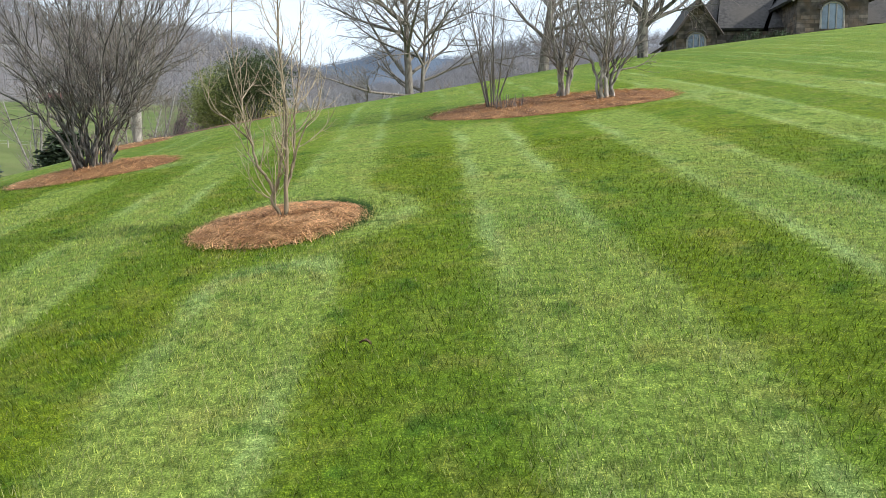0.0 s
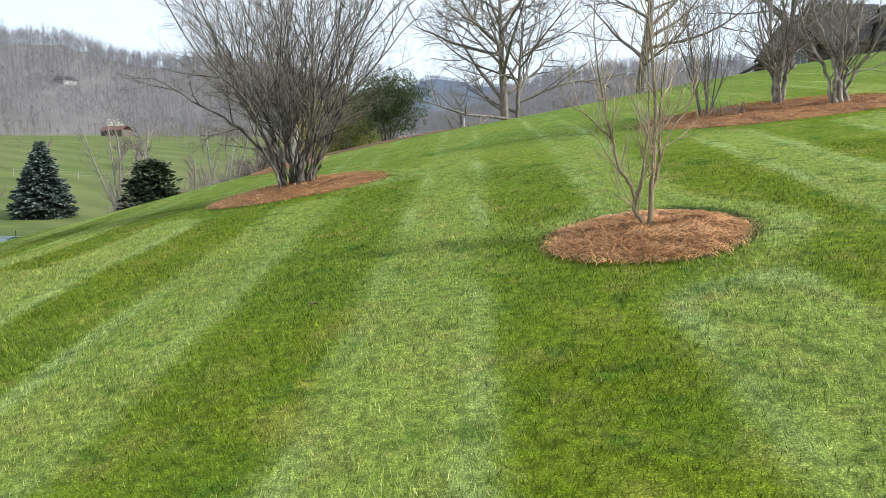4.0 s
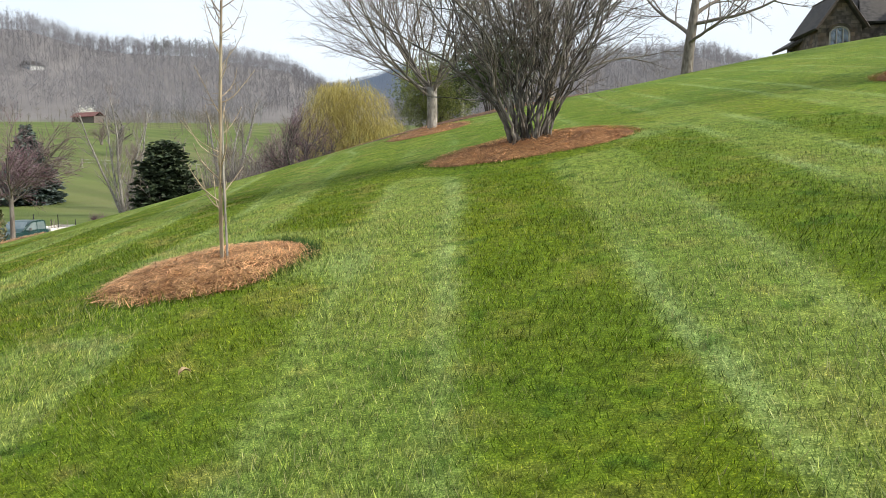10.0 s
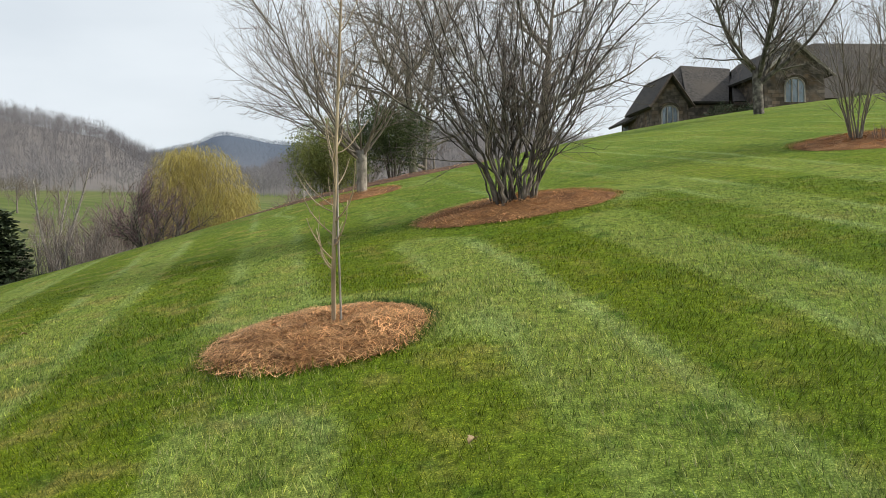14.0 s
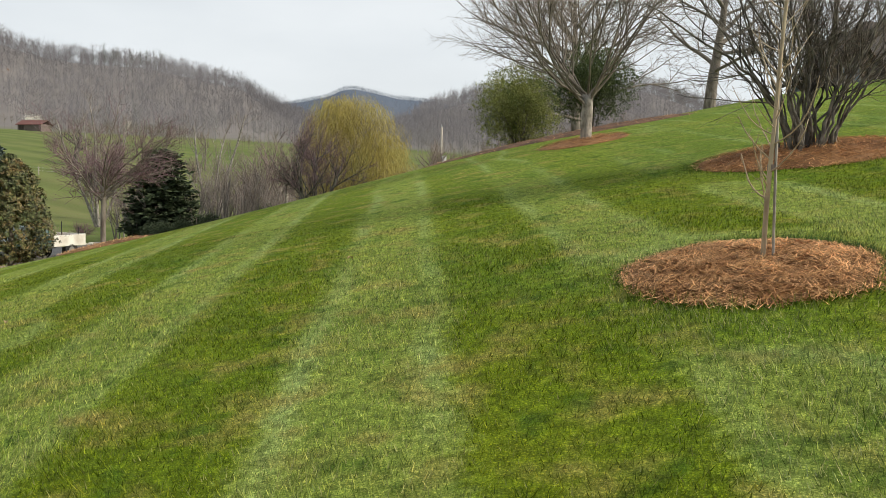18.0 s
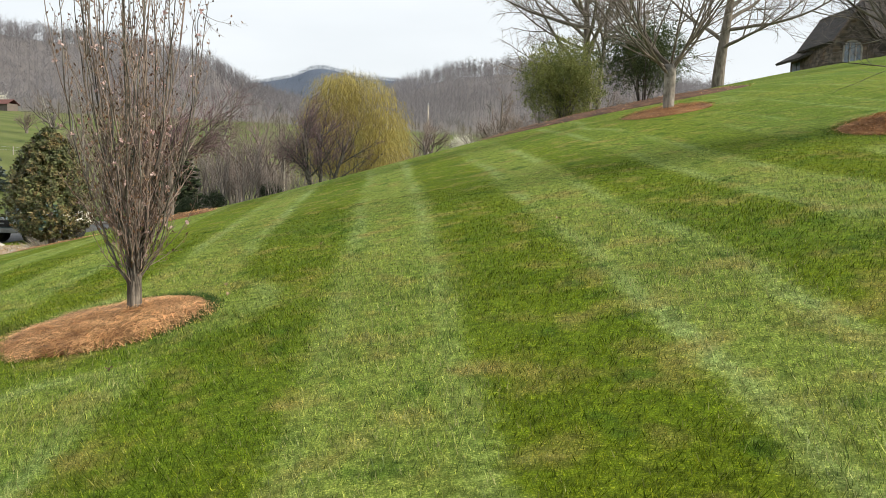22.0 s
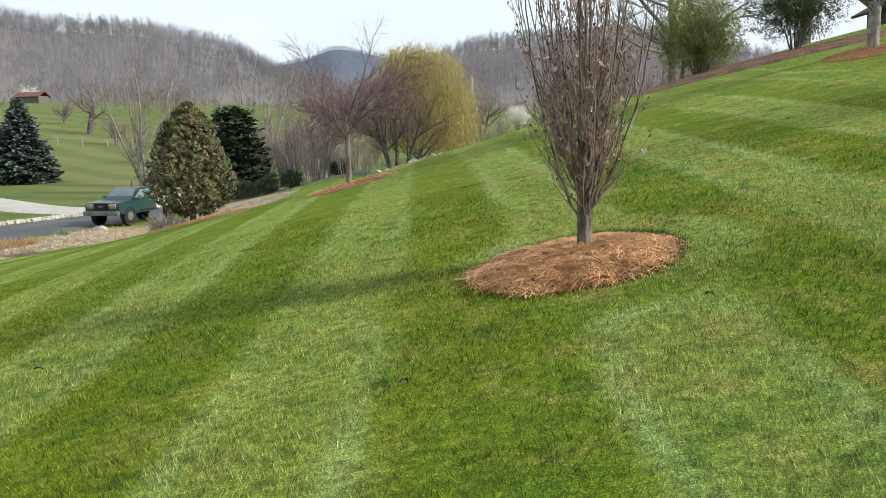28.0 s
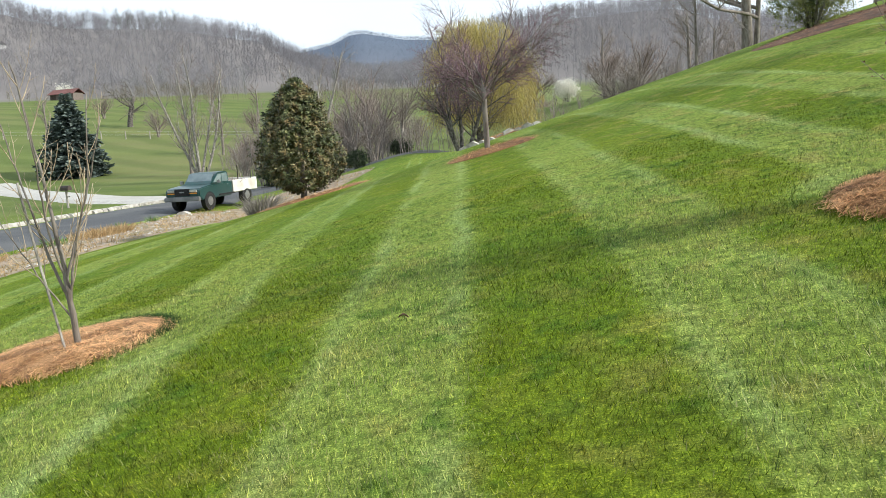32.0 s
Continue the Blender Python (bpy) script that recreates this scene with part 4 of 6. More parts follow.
# young tree with a leaning cane, beside the last bed
t13 = guided_tree("young_maple_tree", (-18.54, 9.2), "young leafless tree with upswept tan shoots and a cane",
                  [(((0.0, 0, -0.08), (-0.02, 0, 0.35), (-0.05, 0, 0.75), (-0.10, 0.02, 1.2), (-0.19, 0.03, 1.8), (-0.30, 0.03, 2.5)), 0.034, 0.006),
                   (((-0.02, 0, 0.5), (0.06, -0.03, 0.8), (0.17, -0.06, 1.15), (0.32, -0.08, 1.55), (0.47, -0.1, 2.0)), 0.015, 0.004),
                   (((-0.04, 0, 0.45), (-0.18, 0.04, 0.85), (-0.33, 0.08, 1.35), (-0.45, 0.1, 1.8), (-0.55, 0.1, 2.3)), 0.016, 0.004),
                   (((-0.03, 0, 0.68), (0.08, 0.06, 1.05), (0.20, 0.1, 1.5), (0.27, 0.12, 2.2)), 0.014, 0.004),
                   (((-0.02, 0, 0.3), (-0.2, -0.05, 0.62), (-0.40, -0.08, 1.0), (-0.60, -0.1, 1.35)), 0.010, 0.003),
                   (((-0.05, 0, 0.7), (-0.10, -0.1, 1.1), (-0.08, -0.18, 1.6), (-0.12, -0.22, 2.3)), 0.013, 0.004)],
                  [order(1, 0.6, 4.0, 0.0062, 34, 0.2, 6, 0.11, 0.12, 4, 0.35, 0.3), order(2, 0.17, 5, 0.0036, 42, 0.15, 3, 0.1, 0.06, 3)],
                  (M_BARK, M_BARK_TAN, M_BARK_TAN), 34, crook=0.008)
cane = Geo()
cane.tube([Vector((-0.05, -0.1, -0.1)), Vector((-0.2, -0.1, 0.8)), Vector((-0.3, -0.1, 1.5))], [0.011, 0.011, 0.01], 6)
part("bamboo_cane", cane, M_BARK_PALE, t13, "pale leaning cane")

# redbud in front of the magnolia
REDBUD = [order(0, 1.45, 1, 0.062, 0, 0, 5, 0.03, 0.02, 8, 0.75), order(1, 2.3, 13, 0.034, 58, 0.72, 10, 0.17, 0.04, 5, 0.25, 0.2, own="limb"), order(1, 0.95, 16, 0.0125, 48, 0.1, 5, 0.15, 0.05, 4), order(2, 0.45, 15, 0.0085, 42, 0.1, 3, 0.15, 0.03, 3)]
bare_tree("redbud_tree", (-14.67, 19.78), "leafless redbud with a straight trunk and purplish twigs", [(0, 0, -0.03, 0.0, 1.4, 0.064)], REDBUD, (M_BARK, M_BARK, M_TWIG_PURPLE), 35)


# ---------------------------------------------------------------- leafy growth
def foliage(g, r, centre, size, clumps, leaves, leaf, shell=0.55, up=0.3, uneven=0.25):
    """Leaves in clumps round an ellipsoid's outer part."""
    for _ in range(clumps):
        d = unit(r)
        f = (shell + (1 - shell) * r.random()) * (1 + r.uniform(-uneven, uneven) * 0.6)
        c = Vector((centre[0] + d.x * size[0] * f, centre[1] + d.y * size[1] * f, centre[2] + d.z * size[2] * f))
        sp = r.uniform(0.7, 1.3) * leaf * 2.6
        for _ in range(leaves):
            p = c + unit(r) * sp * r.random()
            q = (unit(r) + d * 0.7 + Vector((0, 0, up))).normalized()
            s = q.cross(unit(r)).normalized()
            ln = leaf * r.uniform(0.6, 1.25)
            g.leaf(p, q, s, ln, ln * 0.45)


def leafy_bush(name, at, label, size, mat, clumps, leaves, leaf, seed, category="shrub", lift=0.0, bark=M_BARK_DARK, stems=9, group="", shell=0.5):
    r = random.Random(seed)
    ob = thing(name, (at[0], at[1], H(*at)), label, category, group)
    g = Geo()
    for i in range(stems):
        a = i * 2.4 + 0.3
        f = math.sqrt((i + 0.5) / stems)
        top = Vector((size[0] * 0.75 * f * math.cos(a), size[1] * 0.75 * f * math.sin(a), lift + size[2] * (1.7 - 0.9 * f)))
        mid = Vector((top.x * 0.35, top.y * 0.35, top.z * 0.45)) + unit(r) * 0.06 * size[0]
        g.tube([Vector((0.08 * math.cos(a), 0.08 * math.sin(a), -0.15)), mid, top], [0.03 * size[2], 0.02 * size[2], 0.006 * size[2]], 5)
    part("stems_clump", g, bark, ob, smooth=True)
    lf = Geo()
    foliage(lf, r, (0, 0, lift + size[2]), size, clumps, leaves, leaf, shell)
    tagged(part("foliage", lf, mat, ob), kind="stuff")
    return ob


def ovoid_tree(name, at, label, width, tall, mat, n, leaves, leaf, seed, category="tree", low=0.2):
    """Dense tree, widest below the middle, in tiers of leaf clumps."""
    r = random.Random(seed)
    ob = thing(name, (at[0], at[1], H(*at)), label, category)
    t = Geo()
    t.tube([Vector((0, 0, -0.2)), Vector((0.02, 0, tall * 0.4)), Vector((0, 0, tall * 0.93))], [0.03 * tall, 0.02 * tall, 0.004 * tall], 7)
    part("trunk", t, M_BARK, ob, smooth=True)
    lf = Geo()
    lobes = [(r.uniform(0, 2 * math.pi), r.uniform(0.08, 0.95), r.uniform(0.14, 0.3)) for _ in range(34)]
    for _ in range(n):
        h = r.random() ** 0.85
        a = r.uniform(0, 2 * math.pi)
        rad = width / 2 * float(np.interp(h, (0, 0.06, 0.16, 0.34, 0.55, 0.8, 0.93, 1), (0.34, 0.62, 0.88, 1.0, 0.82, 0.50, 0.27, 0.06)))
        swell = max(0.0, max(1 - math.hypot(math.remainder(a - la, 2 * math.pi) * 0.45, (h - lh) * 1.4) / lw for la, lh, lw in lobes))
        f = math.sqrt(r.uniform(0.3, 1.0)) * (0.80 + 0.26 * swell)
        c = Vector((rad * f * math.cos(a), rad * f * math.sin(a), low + (tall - low) * h))
        axis = (Vector((math.cos(a), math.sin(a), 0.7)) + unit(r) * 0.5).normalized()
        for k in range(leaves):
            q = (offshoot(axis, r, radians(r.uniform(35, 100))) + Vector((0, 0, -0.12))).normalized()
            ln = leaf * r.uniform(0.65, 1.2)
            lf.leaf(c + axis * r.uniform(-0.5, 0.5) * leaf, q, q.cross(axis + unit(r) * 0.35).normalized(), ln, ln * 0.42)
    tagged(part("foliage", lf, mat, ob), kind="stuff")
    return ob


def conifer(name, at, label, width, tall, mat, tiers, seed, bulge=0.85):
    r = random.Random(seed)
    ob = thing(name, (at[0], at[1], H(*at)), label, "tree")
    t = Geo()
    t.tube([Vector((0, 0, -0.3)), Vector((0, 0, tall * 0.97))], [0.025 * tall, 0.004 * tall], 6)
    part("trunk", t, M_BARK_DARK, ob)
    lf = Geo()
    for k in range(tiers):
        h = (k + 0.3) / tiers
        rad = width / 2 * (1 - h) ** bulge * min(1.0, 0.7 + 2.0 * h) + 0.12
        for j in range(max(5, int(15 * (1 - h)) + 4)):
            a = j * 2.4 + k * 1.1 + r.uniform(-0.2, 0.2)
            rr = rad * r.uniform(0.72, 1.12)
            out = Vector((math.cos(a), math.sin(a), 0))
            steps = max(4, int(rr * 8))
            for i in range(steps):
                f = (i + r.random()) / steps
                p = out * rr * f + Vector((0, 0, 0.1 * tall * 0.2 + tall * 0.96 * h - 0.22 * rr * f + 0.10 * rr * f * f))
                for sgn in (-1, 1, 0):
                    side = Vector((-out.y, out.x, 0)) * sgn
                    q = (out * 0.8 + side + Vector((0, 0, r.uniform(-0.3, 0.35))) + unit(r) * 0.25).normalized()
                    ln = r.uniform(0.25, 0.5) * (0.35 + 0.06 * tall)
                    lf.leaf(p, q, q.cross(unit(r)).normalized(), ln * 1.5, ln * 0.62)
    tagged(part("needles", lf, mat, ob), kind="stuff")
    return ob


ovoid_tree("magnolia_tree", (-19.73, 25.27), "evergreen magnolia with glossy olive leaves down to the ground", 2.9, 3.3, M_MAGNOLIA, 2900, 10, 0.10, 41, low=0.22)
leafy_bush("forsythia_bush", (-5.0, 27.0), "rounded bush with fresh yellow-green leaves", (1.4, 1.3, 1.3), M_LEAF_NEW, 3400, 13, 0.055, 42, lift=-0.12, shell=0.25, stems=16)
leafy_bush("holly_bush", (-3.2, 24.6), "dark green open holly bush with several trunks", (1.3, 1.2, 1.05), M_LEAF, 2600, 13, 0.052, 43, lift=0.25, shell=0.25)
leafy_bush("yew_bush", (-21.7, 51.2), "low dark clipped evergreen bush", (0.75, 0.7, 0.55), M_CEDAR, 420, 12, 0.08, 44, group="clipped yews")
leafy_bush("yew_bush", (-22.7, 49.4), "low dark clipped evergreen bush", (0.6, 0.6, 0.5), M_CEDAR, 420, 12, 0.08, 45, group="clipped yews")
leafy_bush("yew_bush", (-19.6, 58.0), "low dark clipped evergreen bush", (0.8, 0.7, 0.55), M_CEDAR, 420, 12, 0.09, 46, group="clipped yews")
leafy_bush("yew_bush", (-24.6, 51.0), "dark spreading evergreen bush beside a cedar", (1.2, 0.8, 0.55), M_CEDAR, 420, 12, 0.1, 47, group="clipped yews")
conifer("cedar_tree", (-26.0, 55.2), "dense dark green cedar below the lawn", 4.7, 6.1, M_CEDAR, 34, 48, 0.32)
conifer("blue_spruce", (-58.5, 92.4), "blue-green spruce standing alone on the meadow", 8.2, 9.3, M_SPRUCE, 38, 49)
leafy_bush("flowering_shrub", (-5.5, 81.3), "shrub covered in white blossom", (1.25, 1.15, 1.0), M_BLOSSOM_WHITE, 800, 12, 0.09, 50, lift=0.3, shell=0.3)

# ---------------------------------------------------------------- large trees by the house and below
OAK = [order(0, 7.5, 1, 0.4, 0, 0, 12, 0.045, 0.02, 9, 0.16), order(1, 8.2, 13, 0.14, 66, 0.30, 9, 0.13, 0.018, 6, 0.2, 0.35, own="limb"), order(1, 3.2, 9, 0.045, 44, 0.18, 5, 0.14, 0.02, 4), order(2, 1.4, 8, 0.02, 40, 0.12, 4, 0.12, 0.01, 3), order(2, 0.6, 5, 0.011, 38, 0.2, 2, 0.12, 0.0, 3)]
bare_tree("oak_tree", (6.9, 47.5), "large leafless oak with a thick trunk on the crest", [(0, 0, 0.03, 0.0, 10.0, 0.38)], OAK, (M_BARK, M_BARK, M_TWIG), 51, group="oaks on the crest", sink=0.4)
bare_tree("oak_tree", (-0.55, 45.7), "tall leafless oak with grey bark on the crest", [(0, 0, -0.02, 0.0, 10.5, 0.32), (0.5, 0.4, 0.05, 0.0, 8.5, 0.17)], OAK, (M_BARK, M_BARK, M_TWIG_GREY), 52, group="oaks on the crest", sink=0.6)
bare_tree("weeping_cherry_tree", (9.2, 27.0), "old leafless weeping cherry with a gnarled thick trunk", [(0, 0, -0.04, 0.0, 1.6, 0.18)],
          [order(0, 1.6, 1, 0.18, 0, 0, 5, 0.04, 0.02, 10, 0.9), order(1, 4.8, 11, 0.11, 52, 0.62, 10, 0.15, 0.05, 7, 0.18, 0.1, own="limb"), order(1, 2.4, 9, 0.036, 48, 0.15, 7, 0.16, 0.01, 4), order(1, 1.3, 7, 0.013, 46, 0.15, 5, 0.14, -0.05, 3), order(2, 1.0, 8, 0.0075, 50, 0.2, 4, 0.09, -0.28, 3)],
          (M_BARK_DARK, M_BARK_DARK, M_TWIG), 53)
bare_tree("young_oak_tree", (-3.1, 45.9), "slender young leafless tree behind the crest", [(0, 0, 0, 0, 4.5, 0.11)], [order(0, 4.5, 1, 0.11, 0, 0, 6, 0.03, 0.03, 6, 0.3), order(1, 2.2, 14, 0.04, 50, 0.3, 5, 0.1, 0.06, 4), order(2, 0.9, 9, 0.014, 38, 0.15, 3, 0.12, 0.02, 3), order(2, 0.4, 4, 0.008, 36, 0.2, 2, 0.12, 0.0, 3)], (M_BARK, M_BARK, M_TWIG_GREY), 54)
CROWN = [order(0, 1.2, 1, 0.12, 0, 0, 3, 0.05, 0.0, 6, 0.8), order(1, 3.0, 9, 0.06, 48, 0.35, 6, 0.10, 0.05, 5, 0.25, 0.2), order(1, 1.4, 9, 0.025, 38, 0.15, 4, 0.12, 0.03, 3), order(2, 0.7, 9, 0.012, 38, 0.1, 3, 0.14, 0.02, 3)]
BROAD = [order(0, 4.2, 1, 0.13, 0, 0, 6, 0.09, 0.02, 6, 0.5), order(1, 3.1, 13, 0.06, 52, 0.3, 6, 0.13, 0.07, 5, 0.25, 0.2), order(1, 1.5, 10, 0.022, 42, 0.12, 4, 0.14, 0.05, 3), order(2, 0.7, 11, 0.012, 42, 0.1, 3, 0.15, 0.02, 3)]
bare_tree("redbud_tree", (-15.5, 51.0), "broad leafless redbud with dark trunks and a purple haze of twigs", [(0, 0, -0.42, 0, 4.2, 0.16), (0.3, 0, 0.40, 0.1, 4.1, 0.15), (0.1, 0.2, 0, 0.25, 4.7, 0.14), (-0.1, -0.1, -0.1, -0.2, 4.4, 0.12)], BROAD, (M_BARK_DARK, M_BARK_DARK, M_TWIG_PURPLE), 55)
bare_tree("dogwood_tree", (-4.5, 57.3), "round leafless many-stemmed tree behind the crest", [(0, 0, 0.5 * math.cos(i * 2.1), 0.4 * math.sin(i * 2.1), 1.8, 0.08) for i in range(4)], CROWN, (M_BARK, M_BARK, M_TWIG_GREY), 56, sink=0.2)
bare_tree("ash_tree", (-20.0, 65.5), "slender leafless tree with a pale trunk", [(0, 0, 0, 0, 3.0, 0.15)], [order(0, 3.0, 1, 0.15, 0, 0, 4, 0.03, 0.02, 7, 0.8), order(1, 3.6, 12, 0.06, 38, 0.6, 6, 0.10, 0.06, 5, 0.25, 0.2), order(1, 1.5, 8, 0.022, 36, 0.15, 4, 0.12, 0.03, 3), order(2, 0.7, 8, 0.011, 36, 0.1, 3, 0.14, 0.02, 3)], (M_BARK_PALE, M_BARK, M_TWIG), 57)
TALL = [order(0, 7.0, 1, 0.16, 0, 0, 9, 0.09, 0.03, 6, 0.3), order(1, 3.2, 12, 0.045, 36, 0.18, 6, 0.09, 0.07, 4), order(2, 1.2, 7, 0.02, 36, 0.15, 4, 0.12, 0.03, 3), order(2, 0.6, 3, 0.011, 36, 0.2, 2, 0.12, 0.0, 3)]
bare_tree("sycamore_tree", (-38.9, 75.1), "tall leafless pale-limbed tree with several trunks on the meadow", [(-0.1, 0, -0.42, 0.1, 10.0, 0.15), (0.1, 0, -0.04, 0, 11.0, 0.17), (0.25, 0.1, 0.42, 0, 10.0, 0.14), (0.1, -0.1, 0.16, 0.2, 10.5, 0.13), (-0.05, 0.1, -0.2, -0.1, 10.0, 0.13)], TALL, (M_BARK_PALE, M_BARK_PALE, M_TWIG), 58)
bare_tree("sycamore_tree", (-28.3, 73.6), "tall leafless pale-limbed tree with several trunks on the meadow", [(0, 0, -0.25, 0.1, 9.5, 0.19), (0.4, 0, 0.25, 0, 10.5, 0.19), (0.1, -0.2, 0.05, 0.2, 9.0, 0.17)], TALL, (M_BARK_PALE, M_BARK_PALE, M_TWIG), 59)
bare_tree("apple_tree", (-71.8, 141.9), "old gnarled leafless tree on the meadow", [(0, 0, 0.12, 0, 5.2, 0.5)], [order(0, 5.2, 1, 0.5, 0, 0, 6, 0.12, 0.02, 7, 0.6), order(1, 6.2, 11, 0.24, 66, 0.4, 7, 0.22, 0.02, 5), order(1, 2.8, 8, 0.09, 48, 0.2, 4, 0.2, 0.0, 3), order(2, 0.8, 5, 0.03, 40, 0.2, 3, 0.2, 0.0, 3)], (M_BARK_DARK, M_BARK_DARK, M_TWIG), 60)
bare_tree("lilac_shrub", (-33.0, 59.0), "round leafless mauve-grey shrub on the meadow", [(0, 0, 0.5 * math.cos(i * 2.1), 0.4 * math.sin(i * 2.1), 0.8, 0.05) for i in range(6)], [order(0, 0.8, 1, 0.05, 0, 0, 3, 0.05, 0.0, 5, 0.8), order(1, 1.1, 8, 0.02, 44, 0.3, 4, 0.1, 0.03, 4), order(2, 0.6, 9, 0.01, 38, 0.1, 3, 0.12, 0.02, 3)], (M_BARK, M_TWIG_PURPLE, M_TWIG_PURPLE), 61, "shrub")


def willow(at, width, tall, seed):
    r = random.Random(seed)
    ob = bare_tree("weeping_willow", at, "weeping willow hazy with yellow-green catkins and drooping strands", [(0, 0, 0.03, 0, 2.2, 0.24)], [order(0, 2.2, 1, 0.24, 0, 0, 4, 0.04, 0.0, 7, 0.8), order(1, tall * 0.5, 12, 0.10, 46, 0.5, 6, 0.12, 0.05, 5), order(1, 1.8, 6, 0.04, 45, 0.3, 4, 0.12, 0.0, 3)], (M_BARK_DARK, M_BARK, M_TWIG), seed)
    s = Geo()
    lobes = [(r.uniform(-0.5, 0.5) * width * 0.7, r.uniform(-0.4, 0.4) * width * 0.6, 0, width * r.uniform(0.12, 0.22)) for _ in range(26)] + [(0, 0, 0, width * 0.22)]
    lobes = [(cx, cy, tall * (1.0 - 0.42 * (math.hypot(cx, cy) / (width * 0.45)) ** 2 + r.uniform(-0.05, 0.05)), w) for cx, cy, _, w in lobes]
    for _ in range(26000):
        cx, cy, top, w = r.choice(lobes)
        a, f = r.uniform(0, 2 * math.pi), math.sqrt(r.random())
        p = Vector((cx + w * f * math.cos(a), cy + w * f * math.sin(a), top - w * 0.8 * (1 - math.sqrt(max(0.0, 1 - f * f))) - r.random() ** 1.3 * max(top - 1.5, 1.0) * 0.8))
        ln = r.uniform(0.25, 0.65)
        side = unit(r)
        side.z = 0
        side = side.normalized() * r.uniform(0.008, 0.018)
        q = p + Vector((0.25 * math.cos(a), 0.25 * math.sin(a), -0.3 * ln)) + unit(r) * 0.12
        e = q + Vector((0.1 * math.cos(a), 0.1 * math.sin(a), -0.7 * ln))
        b = len(s.v)
        s.v += [p, q + side, e, q - side]
        s.f.append((b, b + 1, b + 2, b + 3))
    tagged(part("strand_curtain", s, M_WILLOW, ob, "yellow-green hanging strands"), kind="stuff")
    return ob


willow((-14.2, 58.8), 7.9, 9.6, 62)

# ---------------------------------------------------------------- trees along the valley, and the far woods
tree_a = bare_tree("valley_tree", (-24.0, 88.0), "leafless grey-brown tree in the valley", [(0, 0, 0.05, 0, 6.0, 0.2)], [order(0, 6.0, 1, 0.2, 0, 0, 6, 0.04, 0.03, 6, 0.4), order(1, 3.4, 12, 0.07, 44, 0.25, 5, 0.1, 0.06, 4), order(2, 1.4, 8, 0.03, 38, 0.15, 3, 0.12, 0.03, 3), order(2, 0.7, 3, 0.018, 36, 0.2, 2, 0.12, 0.0, 3)], (M_BARK, M_BARK, M_TWIG), 71, group="trees along the valley")
tree_b = bare_tree("valley_tree", (-9.0, 80.0), "round leafless brown tree in the valley", [(0, 0, -0.1, 0, 2.2, 0.2), (0.2, 0.1, 0.3, 0, 2.0, 0.16)], [order(0, 2.2, 1, 0.2, 0, 0, 4, 0.05, 0.0, 6, 0.7), order(1, 4.0, 10, 0.09, 46, 0.4, 6, 0.1, 0.05, 4), order(2, 1.7, 9, 0.035, 38, 0.15, 4, 0.12, 0.03, 3), order(2, 0.8, 3, 0.02, 36, 0.2, 2, 0.12, 0.0, 3)], (M_BARK, M_TWIG, M_TWIG), 72, group="trees along the valley")
r0 = random.Random(14)
for src, spots in ((tree_a, ((-15.5, 92), (-33, 96), (4.0, 74), (-47, 110), (8.5, 82), (-10.5, 110), (1.5, 96), (-75, 120), (-92, 110), (13, 90), (-1.5, 84), (-36, 116), (-44, 88), (-23, 104), (-52, 150), (-30, 130), (-66, 170), (-18, 135), (-40, 180))),
                   (tree_b, ((-25.5, 94), (-29.5, 90), (-3.0, 75), (-26.5, 79), (6.0, 92), (-30, 108), (-12, 98), (11.5, 79), (-62, 128), (-6, 102), (18, 100), (-37, 83), (-48, 132), (-22, 120), (-33, 150), (-84, 160)))):
    for x, y in spots:
        copy_thing(src, pose(x, y, H(x, y) - 0.05, 0, 0, r0.uniform(0, 360)))
for x, y, k in ((-23.6, 76.0, 1.75), (-27.5, 84.0, 1.5), (2.5, 88.0, 1.5)):
    copy_thing(tree_b, pose(x, y, H(x, y) - 0.05, 0, 0, r0.uniform(0, 360)) @ Matrix.Diagonal((k, k, k, 1)))
scrub = bare_tree("scrub_thicket", (-17.5, 56.0), "thicket of bare tan scrub below the lawn", [(r0.uniform(-2.2, 2.2), r0.uniform(-1, 1), r0.uniform(-0.3, 0.3), r0.uniform(-0.3, 0.3), r0.uniform(1.2, 2.6), 0.03) for _ in range(26)], [order(0, 2.0, 1, 0.03, 0, 0, 5, 0.08, 0.03, 3, 0.3, own="stem"), order(1, 1.0, 8, 0.014, 34, 0.2, 3, 0.12, 0.04, 3), order(2, 0.5, 6, 0.008, 34, 0.2, 2, 0.12, 0.0, 3)], (M_TWIG_GREY, M_TWIG_GREY, M_TWIG), 73, "thicket", "thickets below the lawn")
for x, y in ((-25.5, 62), (-20.5, 72), (-9.0, 62), (-32, 68), (3.0, 66), (-12, 84), (-41, 96), (9.5, 70), (-22, 60), (-23.5, 67), (-27.5, 57)):
    k = r0.uniform(1.0, 1.9)
    copy_thing(scrub, pose(x, y, H(x, y) - 0.05, 0, 0, r0.uniform(0, 360)) @ Matrix.Diagonal((k, k, k * 1.1, 1)))

# woods paled to a cool grey, so the colour holds the haze
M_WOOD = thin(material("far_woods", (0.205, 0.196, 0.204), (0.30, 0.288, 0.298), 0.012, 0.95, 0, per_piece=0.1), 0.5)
# blue of the far knob's trees is haze put into their base colour
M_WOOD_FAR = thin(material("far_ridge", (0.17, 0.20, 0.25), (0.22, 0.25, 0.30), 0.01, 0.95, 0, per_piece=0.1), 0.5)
M_THICKET = thin(material("slope_thicket", (0.16, 0.143, 0.11), (0.24, 0.212, 0.17), 0.05, 0.95, 0, per_piece=0.25), 0.4)
